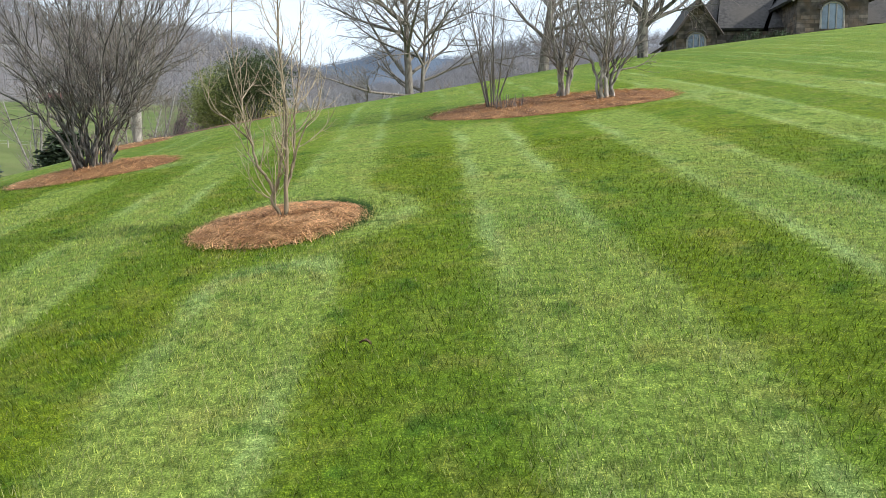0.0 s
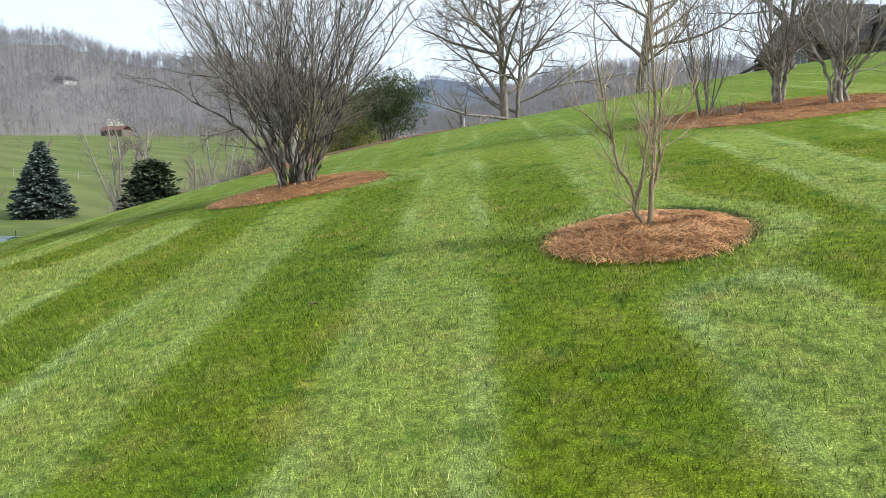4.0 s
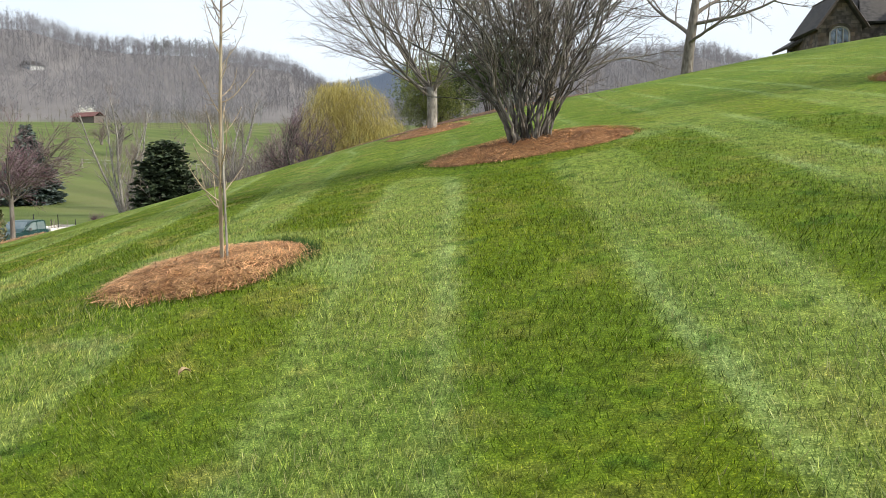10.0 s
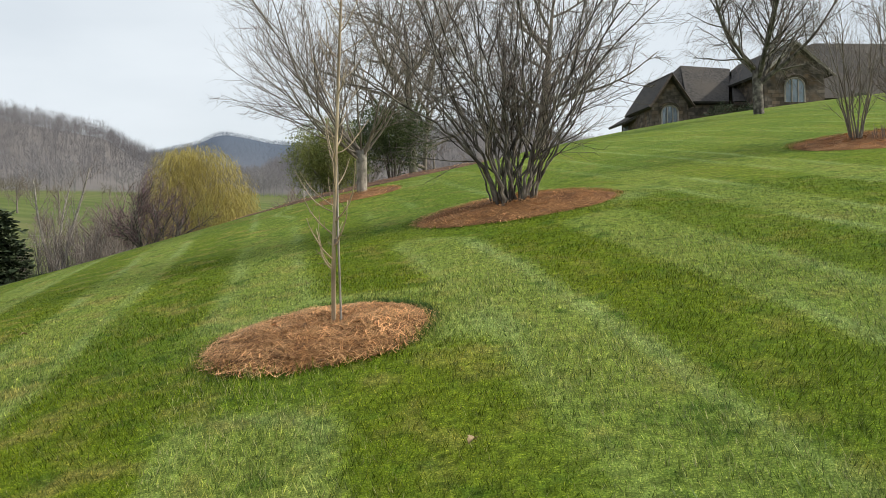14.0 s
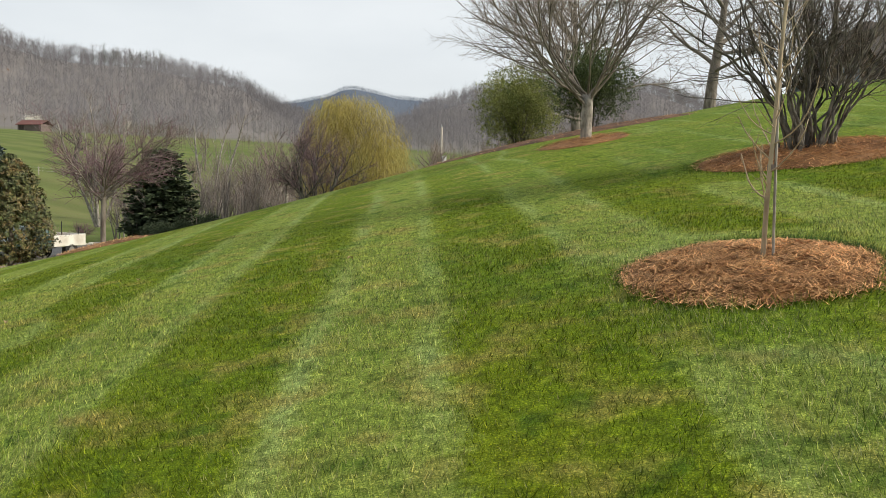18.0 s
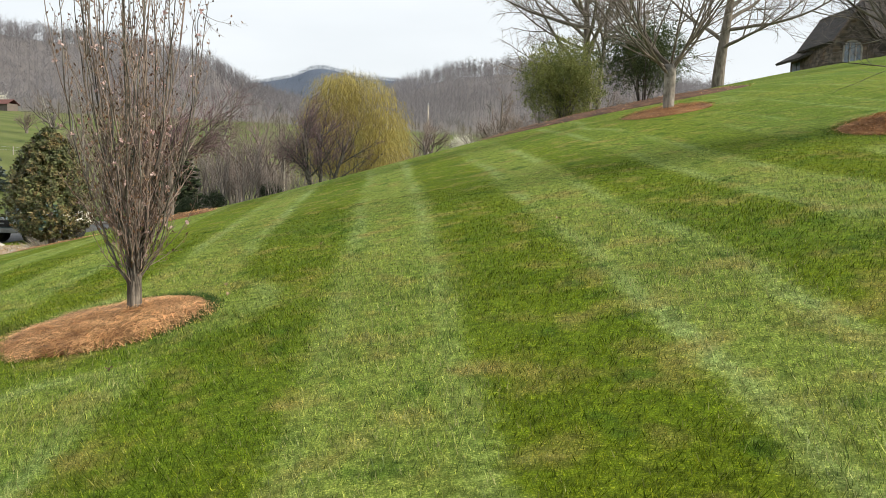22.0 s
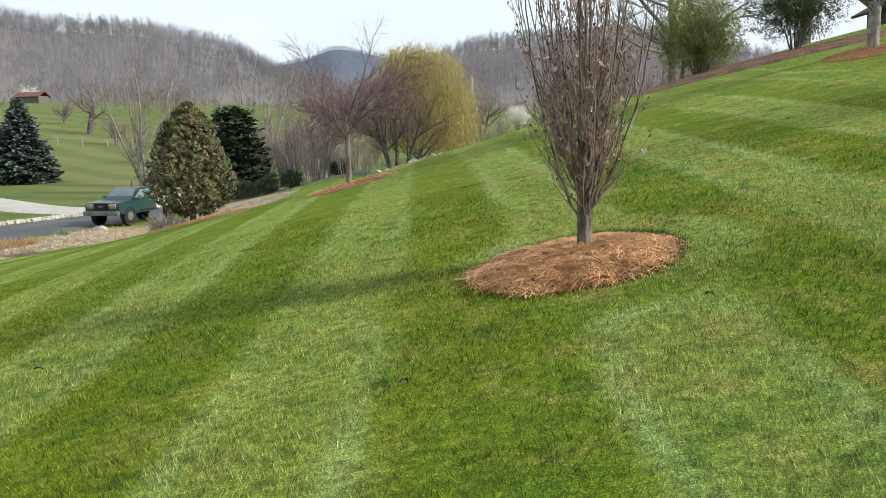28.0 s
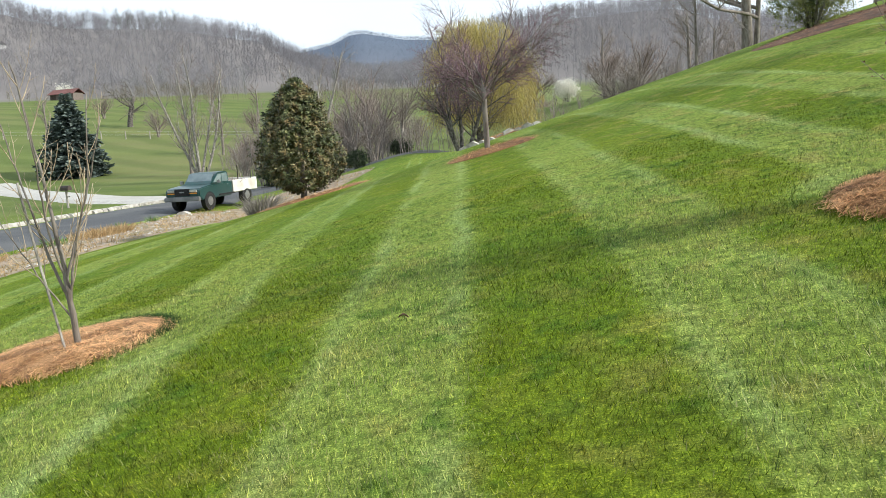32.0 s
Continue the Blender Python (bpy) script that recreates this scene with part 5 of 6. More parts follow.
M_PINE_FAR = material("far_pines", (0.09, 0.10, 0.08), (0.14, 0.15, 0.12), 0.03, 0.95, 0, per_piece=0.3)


def far_woods(name, mat, n, az0, az1, rho0, rho1, tall, slivers, spread, seed, label, keep=None):
    """Many bare trees as thin slivers in one mesh."""
    rg = np.random.RandomState(seed)
    az = np.radians(rg.uniform(az0, az1, n))
    rho = np.sqrt(rg.uniform(rho0**2, rho1**2, n))
    x, y = -5 + rho * np.sin(az), 2 + rho * np.cos(az)
    if keep is not None:
        ok = keep(x, y, np.degrees(az), rho, rg)
        x, y = x[ok], y[ok]
    z = height(x, y)
    n = len(x)
    hh = tall * rg.uniform(0.55, 1.3, n)
    base = np.stack([x, y, z], -1)
    tris = []
    w = 0.011 * tall
    face = np.stack([-(y - 2), x + 5, 0 * x], -1)
    face /= np.linalg.norm(face, axis=1)[:, None]
    up = np.array([0, 0, 1.0])
    lean = rg.normal(0, 0.05, (n, 3)) * [1, 1, 0]
    tris.append(np.stack([base - face * w * 0.6 - up * 0.5, base + face * w * 0.6 - up * 0.5, base + (up + lean) * hh[:, None]], 1))
    for _ in range(slivers):
        f = rg.uniform(0.3, 0.85, n)[:, None]
        p = base + (up + lean) * hh[:, None] * f
        d = rg.normal(0, 1, (n, 3))
        d[:, 2] = np.abs(d[:, 2]) * 0.9 + 0.35
        d /= np.linalg.norm(d, axis=1)[:, None]
        ln = (hh * rg.uniform(0.18, 0.4, n))[:, None] * (1.15 - f) * spread
        s = np.cross(d, rg.normal(0, 1, (n, 3)))
        s /= np.linalg.norm(s, axis=1)[:, None]
        tris.append(np.stack([p - s * w * 0.55, p + s * w * 0.55, p + d * ln * 2], 1))
    v = np.concatenate(tris).reshape(-1, 3)
    me = mesh_np(name, v, np.arange(len(v)).reshape(-1, 3))
    me.materials.append(mat)
    return tagged(new(name, me), label, "woods", kind="stuff")


def on_hill(x, y, az, rho, rg):
    edge = 305 + 25 * np.sin(az * 0.35) + rg.uniform(-12, 12, len(x))
    return rho > edge


far_woods("hillside_woods", M_WOOD, 17000, -62, 34, 290, 520, 8.5, 17, 1.2, 3, "bare woods in a haze-paled grey covering the hillsides", on_hill)
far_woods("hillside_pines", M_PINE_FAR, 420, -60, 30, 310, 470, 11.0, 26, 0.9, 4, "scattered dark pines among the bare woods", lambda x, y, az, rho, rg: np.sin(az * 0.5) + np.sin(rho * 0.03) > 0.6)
far_woods("slope_thicket", M_THICKET, 900, -34, 4, 118, 285, 4.6, 20, 1.3, 8, "tan and grey thicket of young bare trees on the meadow slope", lambda x, y, az, rho, rg: (np.sin(az * 0.55 + 1.0) + np.sin(rho * 0.05 + az * 0.2) > 0.1) & (rho > 150 + 3.5 * np.maximum(0, -17 - az)))
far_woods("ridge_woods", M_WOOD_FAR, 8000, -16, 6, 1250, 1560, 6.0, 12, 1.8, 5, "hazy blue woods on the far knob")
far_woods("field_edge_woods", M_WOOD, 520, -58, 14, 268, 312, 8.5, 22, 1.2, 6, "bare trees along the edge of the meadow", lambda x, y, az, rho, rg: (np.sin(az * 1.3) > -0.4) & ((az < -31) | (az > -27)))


# ---------------------------------------------------------------- road, drive and verge
def ribbon(name, line, width, mat, label, lift, kind="structure", crown=0.0, thick=0.0, category="road"):
    """A strip along a smoothed line, laid on the ground."""
    pts = [Vector((x, y, 0)) for x, y in line]
    out = []
    for i in range(len(pts) - 1):
        p0, p1, p2, p3 = pts[max(i - 1, 0)], pts[i], pts[i + 1], pts[min(i + 2, len(pts) - 1)]
        for k in range(14):
            t = k / 14
            out.append(0.5 * ((2 * p1) + (p2 - p0) * t + (2 * p0 - 5 * p1 + 4 * p2 - p3) * t * t + (3 * p1 - p0 - 3 * p2 + p3) * t**3))
    out.append(pts[-1])
    g = Geo()
    cols = 7
    for i, p in enumerate(out):
        d = (out[min(i + 1, len(out) - 1)] - out[max(i - 1, 0)]).normalized()
        s = Vector((d.y, -d.x, 0))
        for j in range(cols):
            q = p + s * width * (j / (cols - 1) - 0.5)
            g.v.append(Vector((q.x, q.y, H(q.x, q.y) + lift + (-thick if j in (0, cols - 1) else 0))))
    for i in range(len(out) - 1):
        for j in range(cols - 1):
            a = i * cols + j
            g.f.append((a, a + 1, a + cols + 1, a + cols))
    ob = part(name, g, mat, None, smooth=True)
    tagged(ob, label, category, kind=kind)
    return ob, out


M_ASPHALT = material("asphalt", (0.055, 0.057, 0.062), (0.085, 0.087, 0.092), 30, 0.85, 0.4, 90, stain=(0.11, 0.11, 0.11), stain_scale=0.5)
M_CONCRETE = material("concrete_drive", (0.34, 0.325, 0.30), (0.47, 0.455, 0.42), 4, 0.9, 0.3, 30, stain=(0.36, 0.34, 0.31), stain_scale=0.4)
M_VERGE = material("dry_verge", (0.20, 0.15, 0.105), (0.40, 0.32, 0.235), 7, 0.95, 0.9, 25, stain=(0.17, 0.155, 0.08), stain_scale=0.9)
road, road_line = ribbon("road", ((-37, -20), (-34.5, 8), (-33.2, 26), (-31.2, 40), (-26.5, 52), (-17, 58.5), (-6, 60.5)), 6.6, M_ASPHALT, "dark asphalt road curving below the lawn", 0.10, thick=0.16)
ribbon("driveway", ((-32.0, 49.6), (-37.5, 53.2), (-42.5, 58.8), (-48, 65.5), (-55, 74), (-64, 86)), 4.3, M_CONCRETE, "pale concrete driveway leaving the road", 0.13, thick=0.19)
ribbon("road_verge", ((-29.0, -5), (-28.0, 14), (-27.2, 26), (-25.6, 36), (-21.8, 44)), 5.6, M_VERGE, "dry planted verge between lawn and road", 0.06, thick=0.12)
kerb = thing("edging_stones", (-36.5, 40, H(-36.5, 40)), "row of pale edging stones along the road", "kerb", kind="structure")
r0 = random.Random(31)
kz = H(-36.5, 40)
for i in range(0, len(road_line) - 1):
    p = road_line[i]
    if not 14 < p.y < 56:
        continue
    d = (road_line[i + 1] - p).normalized()
    for k in range(3):
        q = p.lerp(road_line[i + 1], k / 3) - Vector((d.y, -d.x, 0)) * (3.5 + r0.uniform(-0.06, 0.1))
        g = Geo()
        s = r0.uniform(0.16, 0.28)
        m = Matrix.Translation(q - Vector((-36.5, 40, 0)) + Vector((0, 0, H(q.x, q.y) - kz))) @ pose(0, 0, 0, 0, 0, r0.uniform(0, 180))
        g.prism([(-s, -0.1), (s, -0.1), (s * 0.9, 0.10), (s * 0.4, 0.17), (-s * 0.6, 0.15), (-s * 0.95, 0.06)], -s * 0.7, s * 0.7, m)
        part("stone", g, M_ROCK, kerb)


def grass_tuft(name, at, label, n, tall, spread, mat, seed, category="grass", group=""):
    r = random.Random(seed)
    ob = thing(name, (at[0], at[1], H(*at)), label, category, group)
    g = Geo()
    for _ in range(n):
        a = r.uniform(0, 2 * math.pi)
        f = math.sqrt(r.random())
        p = Vector((spread[0] * f * math.cos(a), spread[1] * f * math.sin(a), 0.02))
        p.z = H(at[0] + p.x, at[1] + p.y) - H(*at) + 0.02
        d = (Vector((0.6 * math.cos(a) * f, 0.6 * math.sin(a) * f, 1)) + unit(r) * 0.3).normalized()
        s = d.cross(unit(r)).normalized() * r.uniform(0.008, 0.016)
        h = tall * r.uniform(0.6, 1.2)
        b = len(g.v)
        e = p + d * h + Vector((d.x, d.y, -0.15)) * h * 0.3
        g.v += [p - s, p + s, p + d * h * 0.6 + s * 0.7, p + d * h * 0.6 - s * 0.7, e]
        g.f += [(b, b + 1, b + 2, b + 3), (b + 3, b + 2, b + 4)]
    tagged(part("grass_blades", g, mat, ob), kind="stuff")
    return ob


M_DAFFODIL = material("daffodil_leaf", (0.06, 0.12, 0.03), (0.13, 0.22, 0.06), 3, 0.5, 0, per_piece=0.3)
grass_tuft("dried_ornamental_grass", (-28.0, 30.6), "low straw-coloured dried grasses cut back on the verge", 900, 0.34, (0.9, 1.5), M_DRY, 81)
grass_tuft("dried_ornamental_grass", (-29.0, 24.5), "low straw-coloured dried grasses on the verge", 500, 0.3, (0.7, 1.2), M_DRY, 82)
grass_tuft("daffodil_clump", (-28.7, 28.6), "green daffodil leaves on the verge", 130, 0.32, (0.3, 0.5), M_DAFFODIL, 83, "plant", "spring bulbs")
grass_tuft("daffodil_clump", (-28.5, 33.2), "green daffodil leaves on the verge", 70, 0.3, (0.25, 0.3), M_DAFFODIL, 84, "plant", "spring bulbs")
grass_tuft("daffodil_clump", (-27.8, 34.8), "green daffodil leaves on the verge", 60, 0.3, (0.22, 0.25), M_DAFFODIL, 85, "plant", "spring bulbs")
grass_tuft("dried_ornamental_grass", (-22.6, 31.6), "fountain of grey dried grass beside the truck", 420, 0.85, (0.45, 0.45), M_TWIG_GREY, 86)
for k, (x, y, s) in enumerate(((-27.4, 37.2, 0.3), (-27.0, 33.0, 0.14), (-26.6, 29.4, 0.12), (-28.8, 26.8, 0.15))):
    st = thing("verge_stone", (x, y, H(x, y)), "pale rounded stone on the dry verge", "stone", "stones of the verge")
    g = Geo()
    g.prism([(-s, -0.1), (s, -0.1), (s * 0.92, s * 0.3), (s * 0.3, s * 0.6), (-s * 0.5, s * 0.52), (-s * 0.95, s * 0.2)], -s * 0.6, s * 0.6)
    part("stone_body", g, M_ROCK, st)

# dry stalks and pebbles over the verge
rv = random.Random(90)
stalks, pebbles = Geo(), Geo()
zv = H(-26.5, 30.0)
for i in range(5200):
    y = rv.uniform(16.0, 43.0)
    x = float(np.interp(y, [14, 26, 36, 44], [-28.0, -27.2, -25.6, -21.8])) + rv.uniform(-2.6, 2.6)
    p = Vector((x + 26.5, y - 30.0, H(x, y) - zv + 0.055))
    if i % 9:
        d = (unit(rv) + Vector((0, 0, 0.5))).normalized()
        sd = d.cross(unit(rv)).normalized() * rv.uniform(0.008, 0.016)
        b = len(stalks.v)
        stalks.v += [p - sd, p + sd, p + d * rv.uniform(0.08, 0.26)]
        stalks.f.append((b, b + 1, b + 2))
    else:
        w = rv.uniform(0.02, 0.06)
        b = len(pebbles.v)
        pebbles.v += [p + Vector(q) * w for q in ((-1, -0.6, 0), (0.9, -0.8, 0), (1.1, 0.7, 0), (-0.7, 0.9, 0), (0.1, 0.0, 0.9))]
        pebbles.f += [(b, b + 1, b + 4), (b + 1, b + 2, b + 4), (b + 2, b + 3, b + 4), (b + 3, b, b + 4)]
litter_at = thing("verge_litter", (-26.5, 30.0, zv), "dry stalks and small stones strewn over the verge", "litter", kind="stuff")
tagged(part("dry_stalks", stalks, M_DRY, litter_at), kind="stuff")
tagged(part("pebbles", pebbles, M_ROCK, litter_at), kind="stuff")

# rock garden on the crest
rock_bed = mulch_bed(-13.9, 30.9, 1.3, 0.55, "raised bed of orange-brown straw edged with pale rocks", 700, seed=22, rise=0.16)
r0 = random.Random(44)
for i in range(9):
    x, y = -15.2 + 0.31 * i, 30.3 + 0.04 * i - 0.1 * math.sin(i)
    rk = thing("garden_rock", (x, y, H(x, y)), "pale weathered rock edging a straw bed", "rock", "rocks of the straw bed")
    g = Geo()
    s = r0.uniform(0.15, 0.27)
    g.prism([(-s, -0.1), (s, -0.1), (s * 0.8, s * 0.5), (0, s * 0.8), (-s * 0.8, s * 0.4)], -s * 0.6, s * 0.5, pose(0, 0, 0, 0, 0, r0.uniform(-30, 30)))
    part("rock_body", g, M_ROCK, rk)


def softened(geo, width, segments=2):
    bm = bmesh.new()
    vs = [bm.verts.new(p) for p in geo.v]
    for f in geo.f:
        bm.faces.new([vs[i] for i in f])
    bmesh.ops.recalc_face_normals(bm, faces=bm.faces)
    bmesh.ops.bevel(bm, geom=bm.edges[:], offset=width, segments=segments, affect="EDGES", clamp_overlap=True)
    me = bpy.data.meshes.new("softened")
    bm.to_mesh(me)
    bm.free()
    return me


# ---------------------------------------------------------------- pickup truck
def pickup(at, turn):
    paint = material("teal_paint", (0.008, 0.038, 0.038), (0.014, 0.056, 0.055), 1.5, 0.28, 0.05, specular=0.6, stain=(0.025, 0.05, 0.05), stain_scale=1.1)
    white = material("white_paint", (0.60, 0.59, 0.55), (0.74, 0.73, 0.69), 2, 0.45, 0.05, stain=(0.45, 0.40, 0.34), stain_scale=1.2)
    black = material("black_plastic", (0.012, 0.012, 0.013), (0.025, 0.025, 0.026), 5, 0.6, 0.1)
    rubber = material("tyre_rubber", (0.014, 0.014, 0.014), (0.03, 0.03, 0.03), 12, 0.85, 0.3)
    chrome = material("dull_chrome", (0.24, 0.245, 0.25), (0.38, 0.385, 0.39), 3, 0.4, 0.05, metal=0.8)
    steel = material("bumper_steel", (0.16, 0.165, 0.17), (0.26, 0.265, 0.27), 3, 0.4, 0.05, metal=0.5)
    lens = material("lamp_lens", (0.30, 0.30, 0.28), (0.5, 0.5, 0.47), 4, 0.2, 0)
    amber = material("amber_lens", (0.55, 0.22, 0.04), (0.65, 0.30, 0.06), 4, 0.2, 0)
    glass = material("truck_glass", (0.10, 0.14, 0.15), (0.22, 0.27, 0.28), 1.2, 0.08, 0, specular=0.8)
    ob = thing("pickup_truck", (at[0], at[1], H(*at) + 0.10), "teal pickup truck with a white bed parked on the road", "truck", turn=turn)
    g = Geo()
    g.prism([(-0.36, 0.50), (2.30, 0.46), (2.58, 0.60), (2.60, 0.92), (2.50, 1.03), (2.2, 1.08), (1.3, 1.16), (-0.36, 1.18)], -0.95, 0.95)
    body = part("body", softened(g, 0.05), paint, ob)
    g = Geo()
    g.prism([(1.36, 1.14), (0.70, 1.66), (0.58, 1.70), (-0.16, 1.72), (-0.27, 1.68), (-0.34, 1.14)], -0.80, 0.80)
    part("cab_top", softened(g, 0.04), paint, ob)
    g = Geo()
    g.box(-0.70, -0.33, -0.012, 0.70, 0.33, 0.012, Matrix.Translation((1.055, 0, 1.405)) @ pose(0, 0, 0, 0, 51.8, 0) @ pose(0, 0, 0, 0, 0, 90))
    part("windscreen", g, glass, ob, "tilted windscreen")
    for sy in (-1, 1):
        g = Geo()
        g.prism([(1.12, 1.22), (0.66, 1.61), (0.38, 1.63), (0.38, 1.22)], sy * 0.795, sy * 0.812)
        part("side_window", g, glass, ob)
        g = Geo()
        g.prism([(0.32, 1.22), (0.32, 1.63), (-0.14, 1.65), (-0.22, 1.22)], sy * 0.795, sy * 0.812)
        part("side_window", g, glass, ob)
        g = Geo()
        g.box(0.98, sy * 0.96, 1.18, 1.06, sy * 1.16, 1.35)
        part("door_mirror", softened(g, 0.02), chrome, ob)
        g = Geo()
        g.box(2.545, sy * 0.62 - 0.2, 0.88, 2.625, sy * 0.62 + 0.2, 0.99)
        part("headlight", softened(g, 0.015), lens, ob, "clear square headlight")
        g = Geo()
        g.box(2.545, sy * 0.62 - 0.2, 0.79, 2.622, sy * 0.62 + 0.2, 0.85)
        part("turn_signal", softened(g, 0.012), amber, ob, "amber turn signal")
        g = Geo()
        g.box(0.9, sy * 0.955 - 0.012, 0.56, -0.55, sy * 0.955 + 0.012, 0.64)
        part("side_moulding", g, black, ob)
        g = Geo()
        g.box(0.02, sy * 0.955 - 0.02, 1.05, 0.14, sy * 0.955 + 0.02, 1.09)
        part("door_handle", g, chrome, ob)
    g = Geo()
    for k in range(5):
        g.box(2.585, -0.40, 0.72 + 0.062 * k, 2.625, 0.40, 0.755 + 0.062 * k)
    g.box(2.56, -0.42, 0.70, 2.60, 0.42, 1.04)
    part("grille", g, black, ob, "dark slatted grille")
    g = Geo()
    g.box(2.628, -0.13, 0.85, 2.64, 0.13, 0.91)
    part("badge", g, chrome, ob, "plain chrome badge bar")
    g = Geo()
    g.box(2.50, -0.98, 0.44, 2.74, 0.98, 0.66)
    part("bumper", softened(g, 0.04), steel, ob, "dull grey bumper")
    bed = Geo()
    for sy in (-1, 1):
        bed.box(-2.75, sy * 0.93 - 0.04, 0.62, -0.42, sy * 0.93 + 0.04, 1.22)
    bed.box(-2.79, -0.97, 0.60, -2.72, 0.97, 1.25)
    bed.box(-0.48, -0.95, 0.62, -0.42, 0.95, 1.22)
    bed.box(-2.75, -0.93, 0.60, -0.42, 0.93, 0.68)
    bedo = part("bed", softened(bed, 0.015, 1), white, ob, "white steel truck bed")
    for x in (-1.05, -2.3):
        for sy in (-1, 1):
            g = Geo()
            g.tube([Vector((x, sy * 0.9, 1.2)), Vector((x, sy * 0.9, 1.95 if x > -2 else 1.6))], [0.025, 0.025], 6)
            part("rack_post", g, black, bedo)
    for x in (1.72, -1.72):
        for sy in (-1, 1):
            g = Geo()
            g.tube([Vector((x, sy * 0.72, 0.37)), Vector((x, sy * 0.955, 0.37))], [0.46, 0.46], 20)
            part("wheel_arch", g, black, ob)
            g = Geo()
            g.tube([Vector((x, sy * 0.70, 0.37)), Vector((x, sy * 0.72, 0.37)), Vector((x, sy * 0.94, 0.37)), Vector((x, sy * 0.97, 0.37))], [0.34, 0.375, 0.375, 0.34], 24)
            tyre = part("wheel", g, rubber, ob, smooth=False)
            g = Geo()
            g.tube([Vector((x, sy * 0.95, 0.37)), Vector((x, sy * 0.975, 0.37)), Vector((x, sy * 0.985, 0.37))], [0.23, 0.22, 0.07], 16)
            part("rim", g, chrome, tyre, "steel rim")
    r = random.Random(3)
    g = Geo()
    for _ in range(160):
        p = Vector((r.uniform(-2.5, -0.9), r.uniform(-0.8, 0.8), 0.75))
        d = (unit(r) + Vector((0, 0, 1.4))).normalized()
        g.tube([p, p + d * r.uniform(0.3, 0.95)], [0.012, 0.004], 3)
    ob.scale = (0.93, 0.93, 0.93)
    load = thing("brush_load", (0, 0, 0), "heap of cut brush piled in the truck bed", "brush")
    load.matrix_world = pose(at[0], at[1], H(*at) + 0.10, 0, 0, turn)
    load.scale = (0.93, 0.93, 0.93)
    tagged(part("brushwood", g, M_TWIG_RED, load), kind="stuff")
    return ob


pickup((-27.3, 41.2), -105.7)

# ---------------------------------------------------------------- mailbox
mb = thing("mailbox", (-38.0, 48.6, H(-38.0, 48.6)), "dark metal mailbox on a wooden post by the road", "mailbox")
g = Geo()
g.box(-0.05, -0.05, -0.2, 0.05, 0.05, 1.0)
part("post", softened(g, 0.008, 1), M_POLE, mb)
g = Geo()
g.prism([(-0.13, 1.0), (0.13, 1.0), (0.13, 1.16), (0.09, 1.25), (0, 1.28), (-0.09, 1.25), (-0.13, 1.16)], -0.35, 0.35, pose(0, 0, 0, 0, 0, 60))
part("box", g, M_TRIM, mb, "dark arched box")
g = Geo()
g.box(-0.02, -0.3, 0.62, 0.02, 0.05, 0.68, pose(0, 0, 0, 0, 0, 60))
part("brace", g, M_POLE, mb)

# ---------------------------------------------------------------- utility pole
px, py = -8.8, 107.0
up = thing("utility_pole", (px, py, H(px, py)), "weathered wooden utility pole with a transformer", "utility pole")
ph = 9.4 - H(px, py)
g = Geo()
g.tube([Vector((0, 0, -0.5)), Vector((0, 0, ph * 0.5)), Vector((0, 0, ph))], [0.17, 0.15, 0.12], 8)
part("pole", g, M_POLE, up, smooth=True)
g = Geo()
g.tube([Vector((0.32, -0.05, ph - 4.6)), Vector((0.32, -0.05, ph - 3.6))], [0.36, 0.36], 12)
part("transformer", g, M_GALV, up, "grey drum transformer")
g = Geo()
g.box(-0.06, -0.04, ph - 1.3, 0.06, 0.04, ph + 0.35)
part("insulator_bracket", g, M_GALV, up)

# ---------------------------------------------------------------- barn and farmhouse across the valley
bx, by = -134.0, 250.0
barn = thing("barn", (bx, by, H(bx, by)), "old wooden barn with a rusty red metal roof", "barn", turn=-12)
barn.scale = (0.72, 0.72, 0.72)
g = Geo()
g.prism([(-5.6, -1), (5.6, -1), (5.6, 2.6), (-5.6, 2.6)], -3.2, 3.2)
part("wall", g, M_BARN, barn)
for sy in (-1, 1):
    g = Geo()
    g.v += [Vector(p) for p in ((-6.2, sy * 3.9, 2.3), (6.2, sy * 3.9, 2.3), (6.2, 0, 4.4), (-6.2, 0, 4.4), (-6.2, sy * 3.9, 2.15), (6.2, sy * 3.9, 2.15), (6.2, 0, 4.25), (-6.2, 0, 4.25))]
    g.f += [(0, 1, 2, 3), (4, 7, 6, 5), (0, 4, 5, 1), (1, 5, 6, 2), (3, 2, 6, 7), (0, 3, 7, 4)]
    part("roof", g, M_BARN_ROOF, barn, "rusty red roof sheet")
g = Geo()
g.box(-4.9, -3.28, 0.1, -2.6, -3.2, 2.0)
part("doorway", g, M_TRIM, barn, "dark open doorway")
g = Geo()
g.box(1.0, -3.27, 0.6, 5.2, -3.2, 1.9)
part("open_bay", g, M_BARN, barn)
leafy_bush("blossoming_tree", (-138.5, 258.0), "pale pink and white blossoming tree behind the barn", (3.0, 2.4, 2.2), M_BLOSSOM_WHITE, 120, 8, 0.45, 91, "tree", lift=0.6)
fx, fy = -199.0, 330.0
fh = thing("farmhouse", (fx, fy, H(fx, fy) - 3.2), "pale two-storey house among the woods on the hillside", "house", turn=-25)
g = Geo()
g.box(-3.4, -3, -8, 3.4, 3, 3.6)
part("wall", g, M_HOUSE_FAR, fh)
g = Geo()
g.prism([(-3.9, 3.5), (3.9, 3.5), (0, 5.6)], -3.4, 3.4)
part("roof", g, M_SHINGLE, fh)
